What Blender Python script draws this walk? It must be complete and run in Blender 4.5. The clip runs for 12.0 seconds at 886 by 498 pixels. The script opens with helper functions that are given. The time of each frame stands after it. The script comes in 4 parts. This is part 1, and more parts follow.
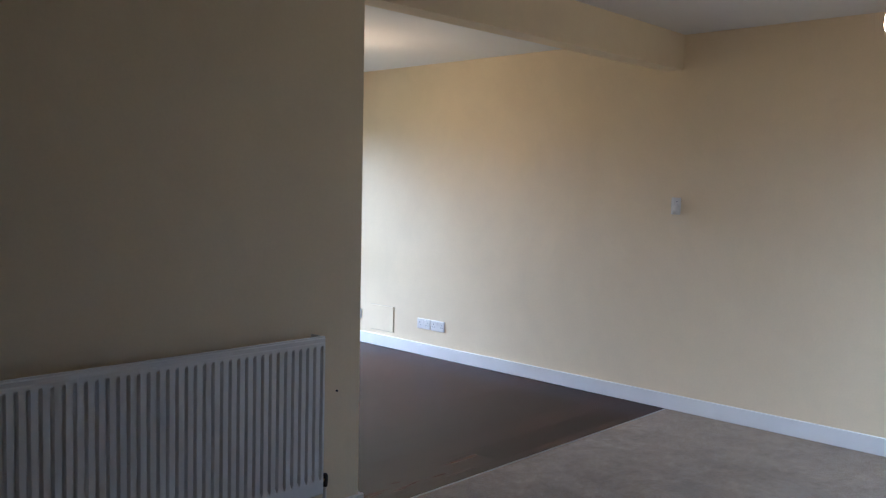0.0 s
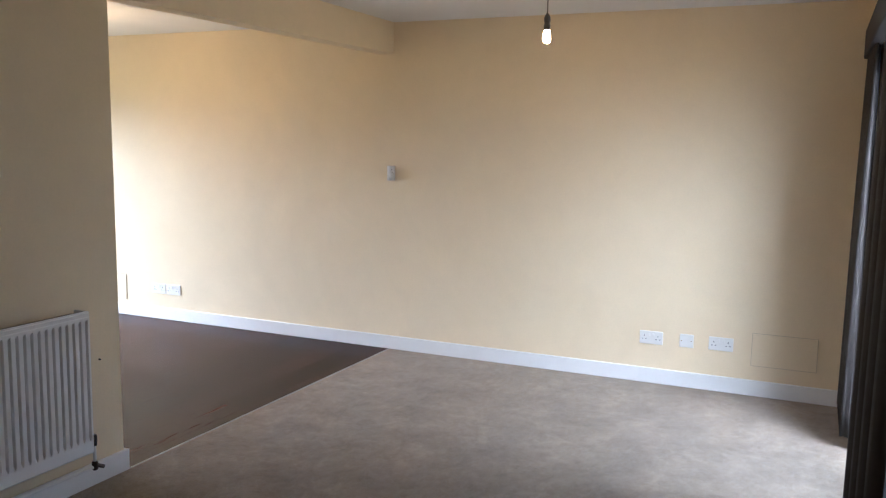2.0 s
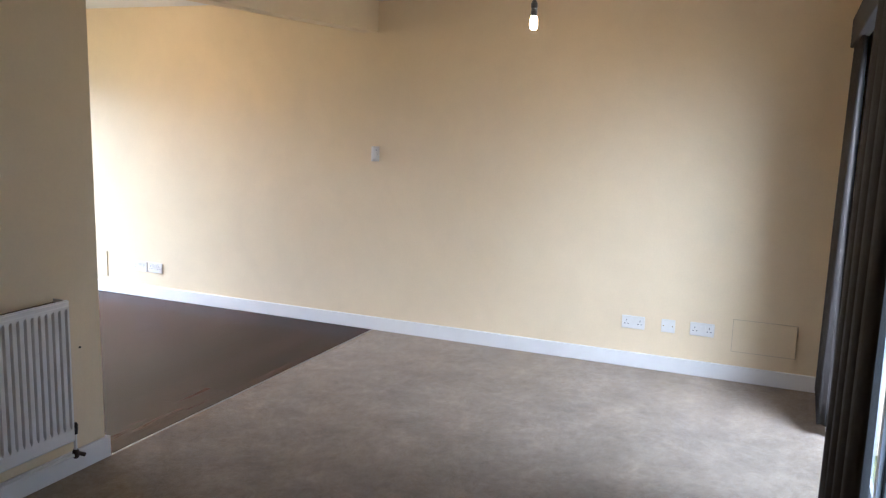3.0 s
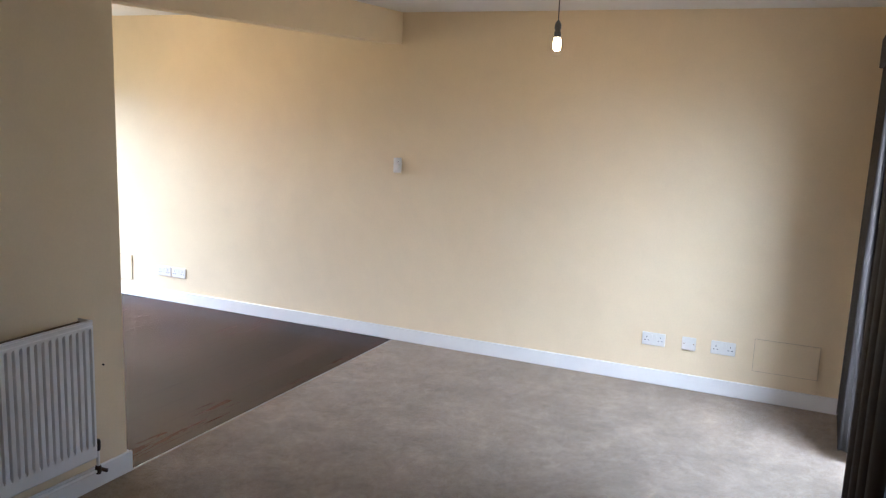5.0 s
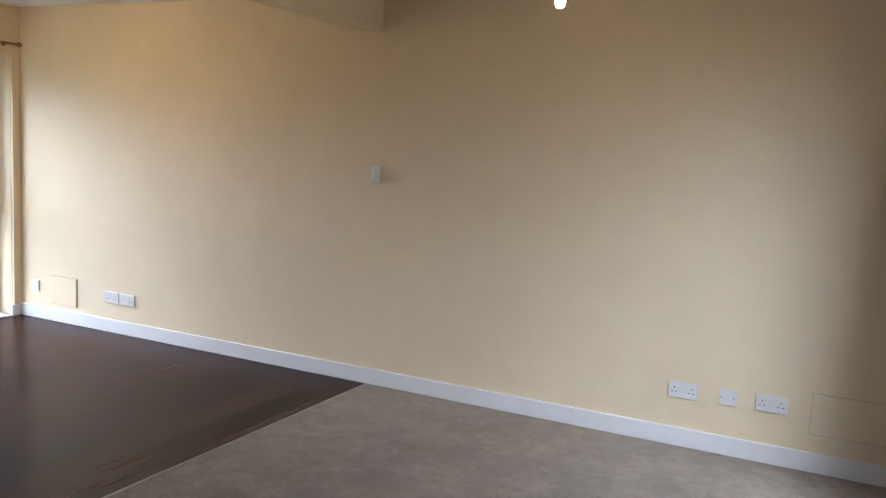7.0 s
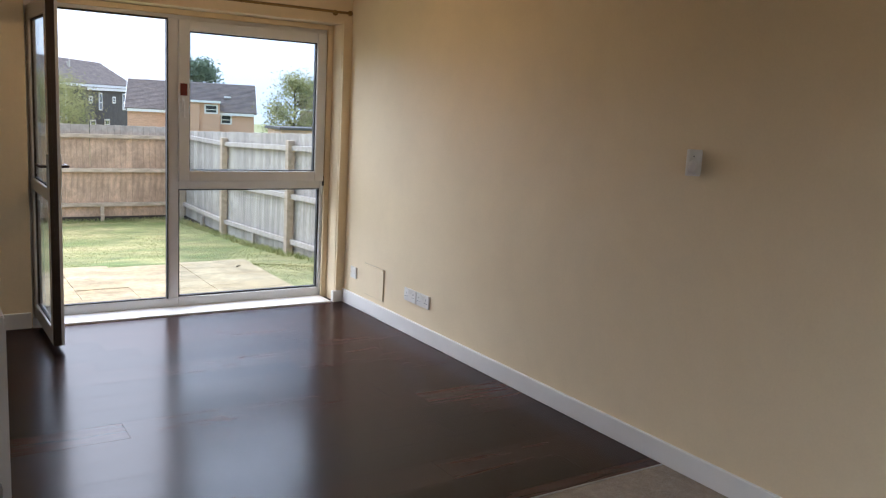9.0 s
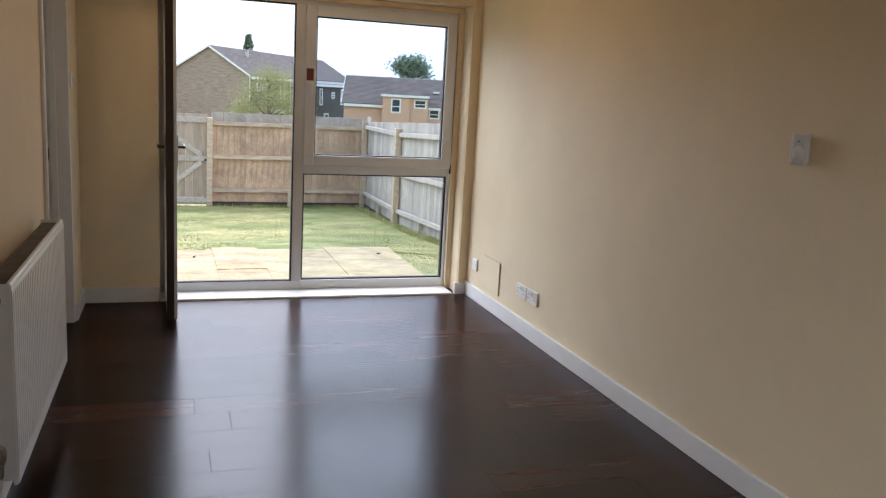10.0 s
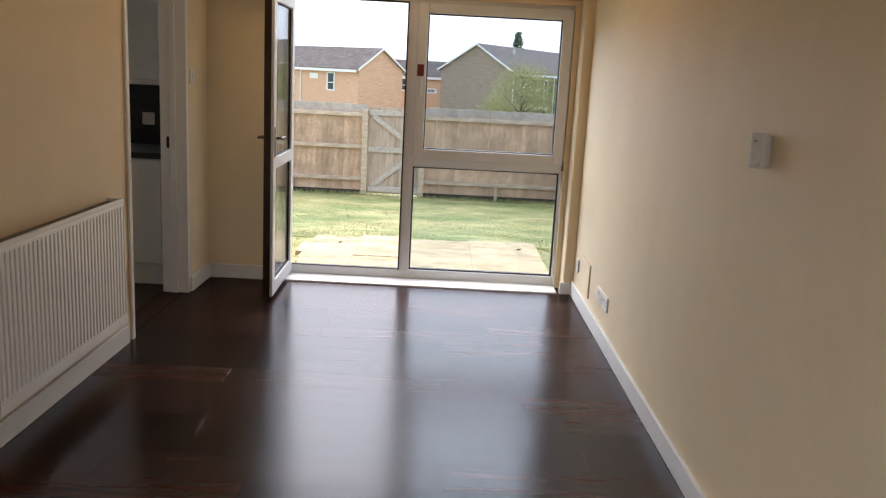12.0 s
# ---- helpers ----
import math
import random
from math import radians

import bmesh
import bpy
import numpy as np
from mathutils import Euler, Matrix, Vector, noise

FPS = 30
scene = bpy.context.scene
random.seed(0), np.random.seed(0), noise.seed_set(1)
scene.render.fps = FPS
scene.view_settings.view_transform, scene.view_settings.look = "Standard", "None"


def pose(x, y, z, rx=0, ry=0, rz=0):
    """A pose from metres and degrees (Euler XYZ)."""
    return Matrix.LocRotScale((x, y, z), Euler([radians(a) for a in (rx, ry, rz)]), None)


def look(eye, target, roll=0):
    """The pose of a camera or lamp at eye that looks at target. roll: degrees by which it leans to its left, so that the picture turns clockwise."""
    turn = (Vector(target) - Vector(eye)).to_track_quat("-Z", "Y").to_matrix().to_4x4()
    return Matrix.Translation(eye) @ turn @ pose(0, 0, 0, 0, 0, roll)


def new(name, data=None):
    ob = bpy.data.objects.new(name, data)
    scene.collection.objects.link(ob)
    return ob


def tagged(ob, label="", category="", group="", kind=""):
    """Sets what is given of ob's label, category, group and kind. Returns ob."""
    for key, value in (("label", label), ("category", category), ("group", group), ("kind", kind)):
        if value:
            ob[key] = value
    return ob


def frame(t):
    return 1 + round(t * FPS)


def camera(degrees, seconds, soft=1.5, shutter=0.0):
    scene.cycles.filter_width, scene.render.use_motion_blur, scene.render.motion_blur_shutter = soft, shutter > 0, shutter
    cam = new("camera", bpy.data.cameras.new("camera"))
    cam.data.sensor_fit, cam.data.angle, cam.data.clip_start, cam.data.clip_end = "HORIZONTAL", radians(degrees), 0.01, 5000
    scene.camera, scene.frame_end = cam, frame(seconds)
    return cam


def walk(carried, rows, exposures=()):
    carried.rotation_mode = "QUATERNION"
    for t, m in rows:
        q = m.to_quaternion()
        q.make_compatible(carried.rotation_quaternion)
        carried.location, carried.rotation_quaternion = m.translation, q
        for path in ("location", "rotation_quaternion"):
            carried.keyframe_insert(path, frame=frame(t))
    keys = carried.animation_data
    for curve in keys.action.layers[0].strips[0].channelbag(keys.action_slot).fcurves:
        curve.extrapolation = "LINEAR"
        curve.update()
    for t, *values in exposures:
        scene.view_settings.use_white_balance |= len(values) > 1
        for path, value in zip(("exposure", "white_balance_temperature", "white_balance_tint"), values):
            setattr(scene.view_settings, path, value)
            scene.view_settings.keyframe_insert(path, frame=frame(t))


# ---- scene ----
cam = camera(56.0, 12.0, soft=1.25)
PATH = [
    (0, (-4.916, -2.566, 1.393), (-3.465, -1.196, 1.248), 1.5),
    (0.5, (-5.199, -2.711, 1.435), (-3.586, -1.537, 1.287), 1.2),
    (1, (-5.372, -2.796, 1.463), (-3.651, -1.789, 1.313), 0.9),
    (1.5, (-5.449, -2.852, 1.495), (-3.66, -1.978, 1.306), 0.8),
    (2, (-5.459, -2.84, 1.544), (-3.648, -2.03, 1.292), 1.0),
    (2.5, (-5.447, -2.83, 1.591), (-3.628, -2.054, 1.291), 1.2),
    (4.5, (-5.42, -2.823, 1.75), (-3.615, -2.042, 1.389), 2.1),
    (5, (-5.417, -2.827, 1.772), (-3.624, -2.011, 1.429), 2.2),
    (5.5, (-5.364, -2.79, 1.754), (-3.575, -1.954, 1.44), 2.2),
    (6, (-5.187, -2.732, 1.679), (-3.393, -1.894, 1.395), 2.3),
    (6.5, (-4.811, -2.681, 1.547), (-3.006, -1.858, 1.292), 2.5),
    (6.7, (-4.667, -2.656, 1.505), (-2.861, -1.832, 1.26), 2.8),
    (8.3, (-3.24, -2.401, 1.511), (-1.872, -0.978, 1.191), 3.0),
    (8.5, (-3.107, -2.36, 1.495), (-1.829, -0.856, 1.173), 3.1),
    (9, (-2.74, -2.321, 1.487), (-1.668, -0.665, 1.153), 3.1),
    (9.5, (-2.404, -2.344, 1.478), (-1.56, -0.565, 1.126), 3.1),
    (10, (-2.1, -2.333, 1.445), (-1.467, -0.472, 1.076), 3.2),
    (10.5, (-1.785, -2.423, 1.472), (-1.338, -0.513, 1.081), 3.0),
    (11, (-1.504, -2.509, 1.484), (-1.242, -0.567, 1.083), 2.8),
    (11.5, (-1.262, -2.486, 1.483), (-1.132, -0.532, 1.077), 2.9),
    (12, (-0.989, -2.51, 1.495), (-0.972, -0.552, 1.085), 3.0),
]
walk(cam, [(t, look(e, g, r)) for t, e, g, r in PATH],
     exposures=[(0.0, 2.25, 4900, 14), (0.5, 2.52, 5030, 15), (1.0, 2.8, 5170, 15), (2.0, 3.02, 5280, 15), (5.5, 3.06, 5320, 15),
                (6.7, 2.62, 5400, 15), (8.3, 1.75, 5800, 16), (10.0, 1.67, 5980, 16), (12.0, 1.82, 6300, 17)])

# ---- world and light ----
world = bpy.data.worlds.new("sky")
scene.world = world
world.use_nodes = True
wn = world.node_tree.nodes
sky = wn.new("ShaderNodeTexSky")
sky.sky_type = "NISHITA"
sky.sun_disc = False
sky.sun_elevation = radians(44)
sky.sun_rotation = radians(342)
sky.dust_density = 3.0
haze = wn.new("ShaderNodeMix")          # thin bright cloud over the clear sky
haze.data_type = "RGBA"
haze.inputs["Factor"].default_value = 0.6
haze.inputs["B"].default_value = (11.6, 14.3, 17.2, 1)
wn["Background"].inputs["Strength"].default_value = 0.05
world.node_tree.links.new(sky.outputs["Color"], haze.inputs["A"])
world.node_tree.links.new(haze.outputs["Result"], wn["Background"].inputs["Color"])
sun_data = bpy.data.lights.new("sun", "SUN")
sun_data.energy = 1.85
sun_data.angle = radians(84)
sun_data.color = (0.97, 0.98, 1.0)
sun = new("sun", sun_data)
sun.matrix_world = look((-8, 24, 25), (0, 0, 0))
day = bpy.data.lights.new("window_daylight", "AREA")     # added lamp just outside the living room window, in place of sky light
day.shape, day.size, day.size_y = "RECTANGLE", 0.95, 1.6
day.energy = 7.2
day.spread = radians(100)
day.color = (0.92, 0.96, 1.0)
day_ob = new("window_daylight", day)
day_ob.matrix_world = look((-1.72, -3.80, 2.15), (-0.94, -3.13, 1.20))


# ---- materials ----
def material(name, color, rough=0.6, metal=0.0, grain=0.0, scale=8.0, bump=0.0, bump_scale=120.0,
             color2=None, stretch=(1, 1, 1), spread=0.0, fine=0.0):
    """Principled material with noise at two scales: colour drift, and fine relief."""
    m = bpy.data.materials.new(name)
    m.use_nodes = True
    nt = m.node_tree
    b = nt.nodes["Principled BSDF"]
    b.inputs["Base Color"].default_value = (*color, 1)
    b.inputs["Roughness"].default_value = rough
    b.inputs["Metallic"].default_value = metal
    tc = nt.nodes.new("ShaderNodeTexCoord")
    mp = nt.nodes.new("ShaderNodeMapping")
    mp.inputs["Scale"].default_value = stretch
    nt.links.new(tc.outputs["Object"], mp.inputs["Vector"])
    if color2 or grain:
        n1 = nt.nodes.new("ShaderNodeTexNoise")
        n1.inputs["Scale"].default_value = scale
        n1.inputs["Detail"].default_value = 6
        n1.inputs["Roughness"].default_value = 0.6
        nt.links.new(mp.outputs["Vector"], n1.inputs["Vector"])
        ramp = nt.nodes.new("ShaderNodeMapRange")
        ramp.inputs["From Min"].default_value = 0.32
        ramp.inputs["From Max"].default_value = 0.68
        nt.links.new(n1.outputs["Fac"], ramp.inputs["Value"])
        mix = nt.nodes.new("ShaderNodeMix")
        mix.data_type = "RGBA"
        c2 = color2 or tuple(c * (1 - grain) for c in color)
        mix.inputs["A"].default_value = (*color, 1)
        mix.inputs["B"].default_value = (*c2, 1)
        nt.links.new(ramp.outputs["Result"], mix.inputs["Factor"])
        out = mix.outputs["Result"]
        if fine:
            n3 = nt.nodes.new("ShaderNodeTexNoise")
            n3.inputs["Scale"].default_value = bump_scale
            n3.inputs["Detail"].default_value = 3
            nt.links.new(mp.outputs["Vector"], n3.inputs["Vector"])
            r3 = nt.nodes.new("ShaderNodeMapRange")
            r3.inputs["From Min"].default_value, r3.inputs["From Max"].default_value = 0.3, 0.7
            r3.inputs["To Min"].default_value, r3.inputs["To Max"].default_value = 1 - fine, 1 + fine
            nt.links.new(n3.outputs["Fac"], r3.inputs["Value"])
            sc = nt.nodes.new("ShaderNodeVectorMath")
            sc.operation = "SCALE"
            nt.links.new(out, sc.inputs[0])
            nt.links.new(r3.outputs["Result"], sc.inputs["Scale"])
            out = sc.outputs["Vector"]
        if spread:
            info = nt.nodes.new("ShaderNodeObjectInfo")
            r2 = nt.nodes.new("ShaderNodeMapRange")
            r2.inputs["To Min"].default_value, r2.inputs["To Max"].default_value = 1 - spread, 1 + spread
            nt.links.new(info.outputs["Random"], r2.inputs["Value"])
            sc = nt.nodes.new("ShaderNodeVectorMath")
            sc.operation = "SCALE"
            nt.links.new(out, sc.inputs[0])
            nt.links.new(r2.outputs["Result"], sc.inputs["Scale"])
            out = sc.outputs["Vector"]
        nt.links.new(out, b.inputs["Base Color"])
    if bump:
        n2 = nt.nodes.new("ShaderNodeTexNoise")
        n2.inputs["Scale"].default_value = bump_scale
        n2.inputs["Detail"].default_value = 4
        nt.links.new(mp.outputs["Vector"], n2.inputs["Vector"])
        bp = nt.nodes.new("ShaderNodeBump")
        bp.inputs["Strength"].default_value = bump
        bp.inputs["Distance"].default_value = 0.01
        nt.links.new(n2.outputs["Fac"], bp.inputs["Height"])
        nt.links.new(bp.outputs["Normal"], b.inputs["Normal"])
    return m


def plank_material():
    """Dark walnut laminate: grain along x, shifted from plank to plank."""
    m = bpy.data.materials.new("dark_wood")
    m.use_nodes = True
    nt = m.node_tree
    b = nt.nodes["Principled BSDF"]
    geo = nt.nodes.new("ShaderNodeNewGeometry")
    info = nt.nodes.new("ShaderNodeObjectInfo")
    off = nt.nodes.new("ShaderNodeVectorMath")
    off.operation = "MULTIPLY_ADD"
    nt.links.new(info.outputs["Random"], off.inputs[0])
    off.inputs[1].default_value = (37.0, 21.0, 5.0)
    nt.links.new(geo.outputs["Position"], off.inputs[2])
    mp = nt.nodes.new("ShaderNodeMapping")
    mp.inputs["Scale"].default_value = (1.0, 10.0, 1.0)
    nt.links.new(off.outputs["Vector"], mp.inputs["Vector"])
    n = nt.nodes.new("ShaderNodeTexNoise")
    n.inputs["Scale"].default_value = 2.2
    n.inputs["Detail"].default_value = 8
    n.inputs["Roughness"].default_value = 0.62
    n.inputs["Distortion"].default_value = 0.9
    nt.links.new(mp.outputs["Vector"], n.inputs["Vector"])
    cr = nt.nodes.new("ShaderNodeValToRGB")
    cr.color_ramp.elements[0].position, cr.color_ramp.elements[0].color = 0.22, (0.015, 0.0068, 0.0052, 1)
    cr.color_ramp.elements[1].position, cr.color_ramp.elements[1].color = 0.82, (0.052, 0.0215, 0.0142, 1)
    nt.links.new(n.outputs["Fac"], cr.inputs["Fac"])
    r2 = nt.nodes.new("ShaderNodeMapRange")
    r2.inputs["To Min"].default_value, r2.inputs["To Max"].default_value = 0.5, 1.75
    nt.links.new(info.outputs["Random"], r2.inputs["Value"])
    sc = nt.nodes.new("ShaderNodeVectorMath")
    sc.operation = "SCALE"
    nt.links.new(cr.outputs["Color"], sc.inputs[0])
    nt.links.new(r2.outputs["Result"], sc.inputs["Scale"])
    nt.nodes.remove(b)
    dif = nt.nodes.new("ShaderNodeBsdfDiffuse")
    nt.links.new(sc.outputs["Vector"], dif.inputs["Color"])
    glo = nt.nodes.new("ShaderNodeBsdfGlossy")
    rr = nt.nodes.new("ShaderNodeMapRange")
    rr.inputs["To Min"].default_value, rr.inputs["To Max"].default_value = 0.26, 0.19
    nt.links.new(n.outputs["Fac"], rr.inputs["Value"])
    nt.links.new(rr.outputs["Result"], glo.inputs["Roughness"])
    fine = nt.nodes.new("ShaderNodeTexNoise")          # pores along the grain
    fine.inputs["Scale"].default_value = 9.0
    fine.inputs["Detail"].default_value = 5
    nt.links.new(mp.outputs["Vector"], fine.inputs["Vector"])
    bp = nt.nodes.new("ShaderNodeBump")
    bp.inputs["Strength"].default_value = 0.10
    bp.inputs["Distance"].default_value = 0.001
    nt.links.new(fine.outputs["Fac"], bp.inputs["Height"])
    nt.links.new(bp.outputs["Normal"], glo.inputs["Normal"])
    fr = nt.nodes.new("ShaderNodeFresnel")
    fr.inputs["IOR"].default_value = 1.3
    fm = nt.nodes.new("ShaderNodeMapRange")            # worn embossed lacquer: gloss rises little at low angles
    fm.inputs["From Min"].default_value, fm.inputs["From Max"].default_value = 0.02, 0.3
    fm.inputs["To Min"].default_value, fm.inputs["To Max"].default_value = 0.082, 0.142
    nt.links.new(fr.outputs["Fac"], fm.inputs["Value"])
    mx = nt.nodes.new("ShaderNodeMixShader")
    nt.links.new(fm.outputs["Result"], mx.inputs["Fac"])
    nt.links.new(dif.outputs["BSDF"], mx.inputs[1])
    nt.links.new(glo.outputs["BSDF"], mx.inputs[2])
    nt.links.new(mx.outputs["Shader"], nt.nodes["Material Output"].inputs["Surface"])
    return m


def glass_material():
    m = bpy.data.materials.new("window_glass")
    m.use_nodes = True
    b = m.node_tree.nodes["Principled BSDF"]
    b.inputs["Base Color"].default_value = (0.76, 0.82, 0.86, 1)
    b.inputs["Transmission Weight"].default_value = 1.0
    b.inputs["Roughness"].default_value = 0.0
    b.inputs["IOR"].default_value = 1.15
    return m


def glow_material(name, color, strength):
    m = bpy.data.materials.new(name)
    m.use_nodes = True
    b = m.node_tree.nodes["Principled BSDF"]
    b.inputs["Base Color"].default_value = (1, 0.9, 0.75, 1)
    b.inputs["Emission Color"].default_value = (*color, 1)
    b.inputs["Emission Strength"].default_value = strength
    return m


CREAM = material("cream_wall_paint", (0.80, 0.655, 0.425), 0.65, grain=0.05, scale=1.3, bump=0.06, bump_scale=90, fine=0.015)
CEIL = material("white_ceiling_paint", (0.80, 0.78, 0.74), 0.85, grain=0.04, scale=2, bump=0.12, bump_scale=60)
WHITE = material("white_gloss_paint", (0.80, 0.78, 0.735), 0.35, grain=0.05, scale=5, bump=0.04, bump_scale=60)
UPVC = material("white_upvc", (0.74, 0.74, 0.73), 0.3, grain=0.04, scale=7)
RADW = material("white_enamel", (0.80, 0.78, 0.74), 0.3, grain=0.04, scale=6)
# darker enamel for the grille: shade between the panels put into the colour
SHADED_ENAMEL = material("shaded_enamel", (0.30, 0.255, 0.20), 0.8, grain=0.35, scale=14)
PLASTIC = material("white_plastic", (0.74, 0.71, 0.65), 0.35, grain=0.03, scale=20)
CARPET = material("taupe_carpet", (0.365, 0.28, 0.187), 0.95, color2=(0.265, 0.203, 0.134), scale=3.2, bump=0.9, bump_scale=420, fine=0.0)
CARPET.node_tree.nodes["Principled BSDF"].inputs["Sheen Weight"].default_value = 0.2


def brushed(mat, scales, amount):
    """Multiplies a material's colour by noise at further scales: brush marks, scuffs and tufts."""
    nt = mat.node_tree
    b = nt.nodes["Principled BSDF"]
    for scale, amt in zip(scales, amount):
        src = b.inputs["Base Color"].links[0].from_socket
        geo = nt.nodes.new("ShaderNodeNewGeometry")
        n = nt.nodes.new("ShaderNodeTexNoise")
        n.inputs["Scale"].default_value = scale
        n.inputs["Detail"].default_value = 8
        n.inputs["Roughness"].default_value = 0.72
        n.inputs["Distortion"].default_value = 0.6
        nt.links.new(geo.outputs["Position"], n.inputs["Vector"])
        r = nt.nodes.new("ShaderNodeMapRange")
        r.inputs["From Min"].default_value, r.inputs["From Max"].default_value = 0.35, 0.65
        r.inputs["To Min"].default_value, r.inputs["To Max"].default_value = 1 - amt, 1 + amt
        nt.links.new(n.outputs["Fac"], r.inputs["Value"])
        sc = nt.nodes.new("ShaderNodeVectorMath")
        sc.operation = "SCALE"
        nt.links.new(src, sc.inputs[0])
        nt.links.new(r.outputs["Result"], sc.inputs["Scale"])
        nt.links.new(sc.outputs["Vector"], b.inputs["Base Color"])
    return mat


def silver_top(mat, z0, z1, grey):
    """Rain-bleached grey towards the upper ends of fence boards."""
    nt = mat.node_tree
    b = nt.nodes["Principled BSDF"]
    src = b.inputs["Base Color"].links[0].from_socket
    tc = nt.nodes.new("ShaderNodeTexCoord")
    sep = nt.nodes.new("ShaderNodeSeparateXYZ")
    nt.links.new(tc.outputs["Object"], sep.inputs["Vector"])
    r = nt.nodes.new("ShaderNodeMapRange")
    r.inputs["From Min"].default_value, r.inputs["From Max"].default_value = z0, z1
    r.inputs["To Max"].default_value = 0.8
    nt.links.new(sep.outputs["Z"], r.inputs["Value"])
    mix = nt.nodes.new("ShaderNodeMix")
    mix.data_type = "RGBA"
    nt.links.new(r.outputs["Result"], mix.inputs["Factor"])
    nt.links.new(src, mix.inputs["A"])
    mix.inputs["B"].default_value = (*grey, 1)
    nt.links.new(mix.outputs["Result"], b.inputs["Base Color"])


brushed(CARPET, (2.2, 6.0, 18.0, 70.0), (0.06, 0.10, 0.16, 0.15))
WOOD = plank_material()
GLASS = glass_material()
GASKET = material("black_rubber", (0.015, 0.014, 0.013), 0.6, grain=0.2)
BRONZE = material("dark_bronze_metal", (0.06, 0.04, 0.03), 0.4, 0.6, grain=0.2)
BRASS = material("aged_brass", (0.35, 0.22, 0.09), 0.35, 1.0, grain=0.3, scale=30)
HOLDER = material("dark_grey_metal", (0.10, 0.095, 0.09), 0.45, 0.3, grain=0.2, scale=30)
STEEL = material("brushed_steel", (0.5, 0.49, 0.47), 0.3, 1.0, grain=0.15, scale=40)
RED = material("dark_red_plastic", (0.16, 0.012, 0.008), 0.5, grain=0.15, scale=60)
GAPLINE = material("gap_brown", (0.60, 0.49, 0.34), 0.9, grain=0.2, scale=30)
DARKHOLE = material("dark_slot", (0.02, 0.02, 0.02), 0.8)
CURTAIN = material("dark_brown_curtain_cloth", (0.033, 0.026, 0.021), 0.9, grain=0.25, scale=20, bump=0.3, bump_scale=500)
HEADING = material("dark_heading_band", (0.03, 0.024, 0.022), 0.85, grain=0.2, scale=30)
BULB = glow_material("warm_bulb_glass", (1.0, 0.64, 0.33), 42.0)
BULB_STRONG = glow_material("stronger_warm_bulb_glass", (1.0, 0.64, 0.33), 85.0)
GRASS = material("lawn_grass", (0.135, 0.185, 0.045), 0.95, color2=(0.42, 0.35, 0.15), scale=1.1, stretch=(0.8, 1.3, 1), bump=0.6, bump_scale=50, fine=0.25)
BLADE = material("grass_blade", (0.17, 0.23, 0.055), 0.8, color2=(0.50, 0.42, 0.19), scale=0.9, grain=0.3)
STONE = material("sandstone_paving", (0.50, 0.39, 0.22), 0.85, color2=(0.34, 0.245, 0.12), scale=2.0, stretch=(0.8, 2.6, 1), bump=0.8, bump_scale=16, spread=0.06, fine=0.12)
FENCE = material("weathered_fence_wood", (0.63, 0.42, 0.28), 0.9, color2=(0.43, 0.285, 0.19), scale=3, stretch=(6, 6, 0.7), bump=0.3, bump_scale=40, spread=0.14, fine=0.15)
FENCE_GREY = material("silvered_fence_wood", (0.56, 0.49, 0.42), 0.9, color2=(0.40, 0.34, 0.28), scale=3, stretch=(6, 6, 0.7), bump=0.3, bump_scale=40, spread=0.18, fine=0.15)
silver_top(FENCE, 1.40, 1.60, (0.42, 0.375, 0.33))
GATE = material("weathered_gate_wood", (0.52, 0.39, 0.295), 0.9, color2=(0.37, 0.275, 0.205), scale=3, stretch=(6, 6, 0.7), bump=0.3, bump_scale=40, spread=0.12, fine=0.15)
RAIL_GREY = material("grey_rail_wood", (0.60, 0.51, 0.43), 0.9, color2=(0.41, 0.345, 0.285), scale=4, stretch=(5, 1, 5), bump=0.2, fine=0.12, spread=0.1)
RAIL = material("pale_rail_wood", (0.68, 0.515, 0.375), 0.9, color2=(0.42, 0.32, 0.22), scale=4, stretch=(1, 5, 5), bump=0.2, fine=0.12, spread=0.1)
BRICK_O = material("orange_brick", (0.72, 0.44, 0.29), 0.9, color2=(0.57, 0.34, 0.22), scale=2.4, stretch=(0.5, 0.5, 3.5), bump=0.3, bump_scale=12, fine=0.2)
BRICK_D = material("brown_brick", (0.41, 0.31, 0.235), 0.9, color2=(0.25, 0.18, 0.135), scale=2.4, stretch=(0.5, 0.5, 3.5), bump=0.3, bump_scale=12, fine=0.25)
TILE_D = material("dark_roof_tile", (0.27, 0.215, 0.185), 0.85, color2=(0.17, 0.135, 0.12), scale=2.0, stretch=(0.5, 1.5, 1.5), bump=0.4, bump_scale=8, fine=0.2)
CLAD = material("dark_tile_cladding", (0.11, 0.10, 0.095), 0.85, color2=(0.075, 0.068, 0.063), scale=2, bump=0.3, bump_scale=10, fine=0.2)
MORTAR = material("sandy_mortar", (0.42, 0.34, 0.20), 0.95, grain=0.3, scale=12, bump=0.3, bump_scale=90)
BOUNCE_SLAB = material("grey_brown_bounce_slab", (0.34, 0.28, 0.23), 0.9, grain=0.3, scale=4, bump=0.3, bump_scale=60)
BRICK_P = material("pale_buff_brick", (0.52, 0.41, 0.32), 0.9, color2=(0.40, 0.31, 0.24), scale=2.4, stretch=(0.5, 0.5, 3.5), bump=0.3, bump_scale=12, fine=0.2)
PALE = material("pale_panel", (0.55, 0.5, 0.42), 0.8, grain=0.1, scale=2)
DARKGLASS = material("far_window_glass", (0.05, 0.06, 0.07), 0.1, grain=0.3, scale=1)
LEAF_Y = material("yellow_green_leaf", (0.38, 0.345, 0.13), 0.8, color2=(0.21, 0.215, 0.075), scale=1.6, grain=0.3)
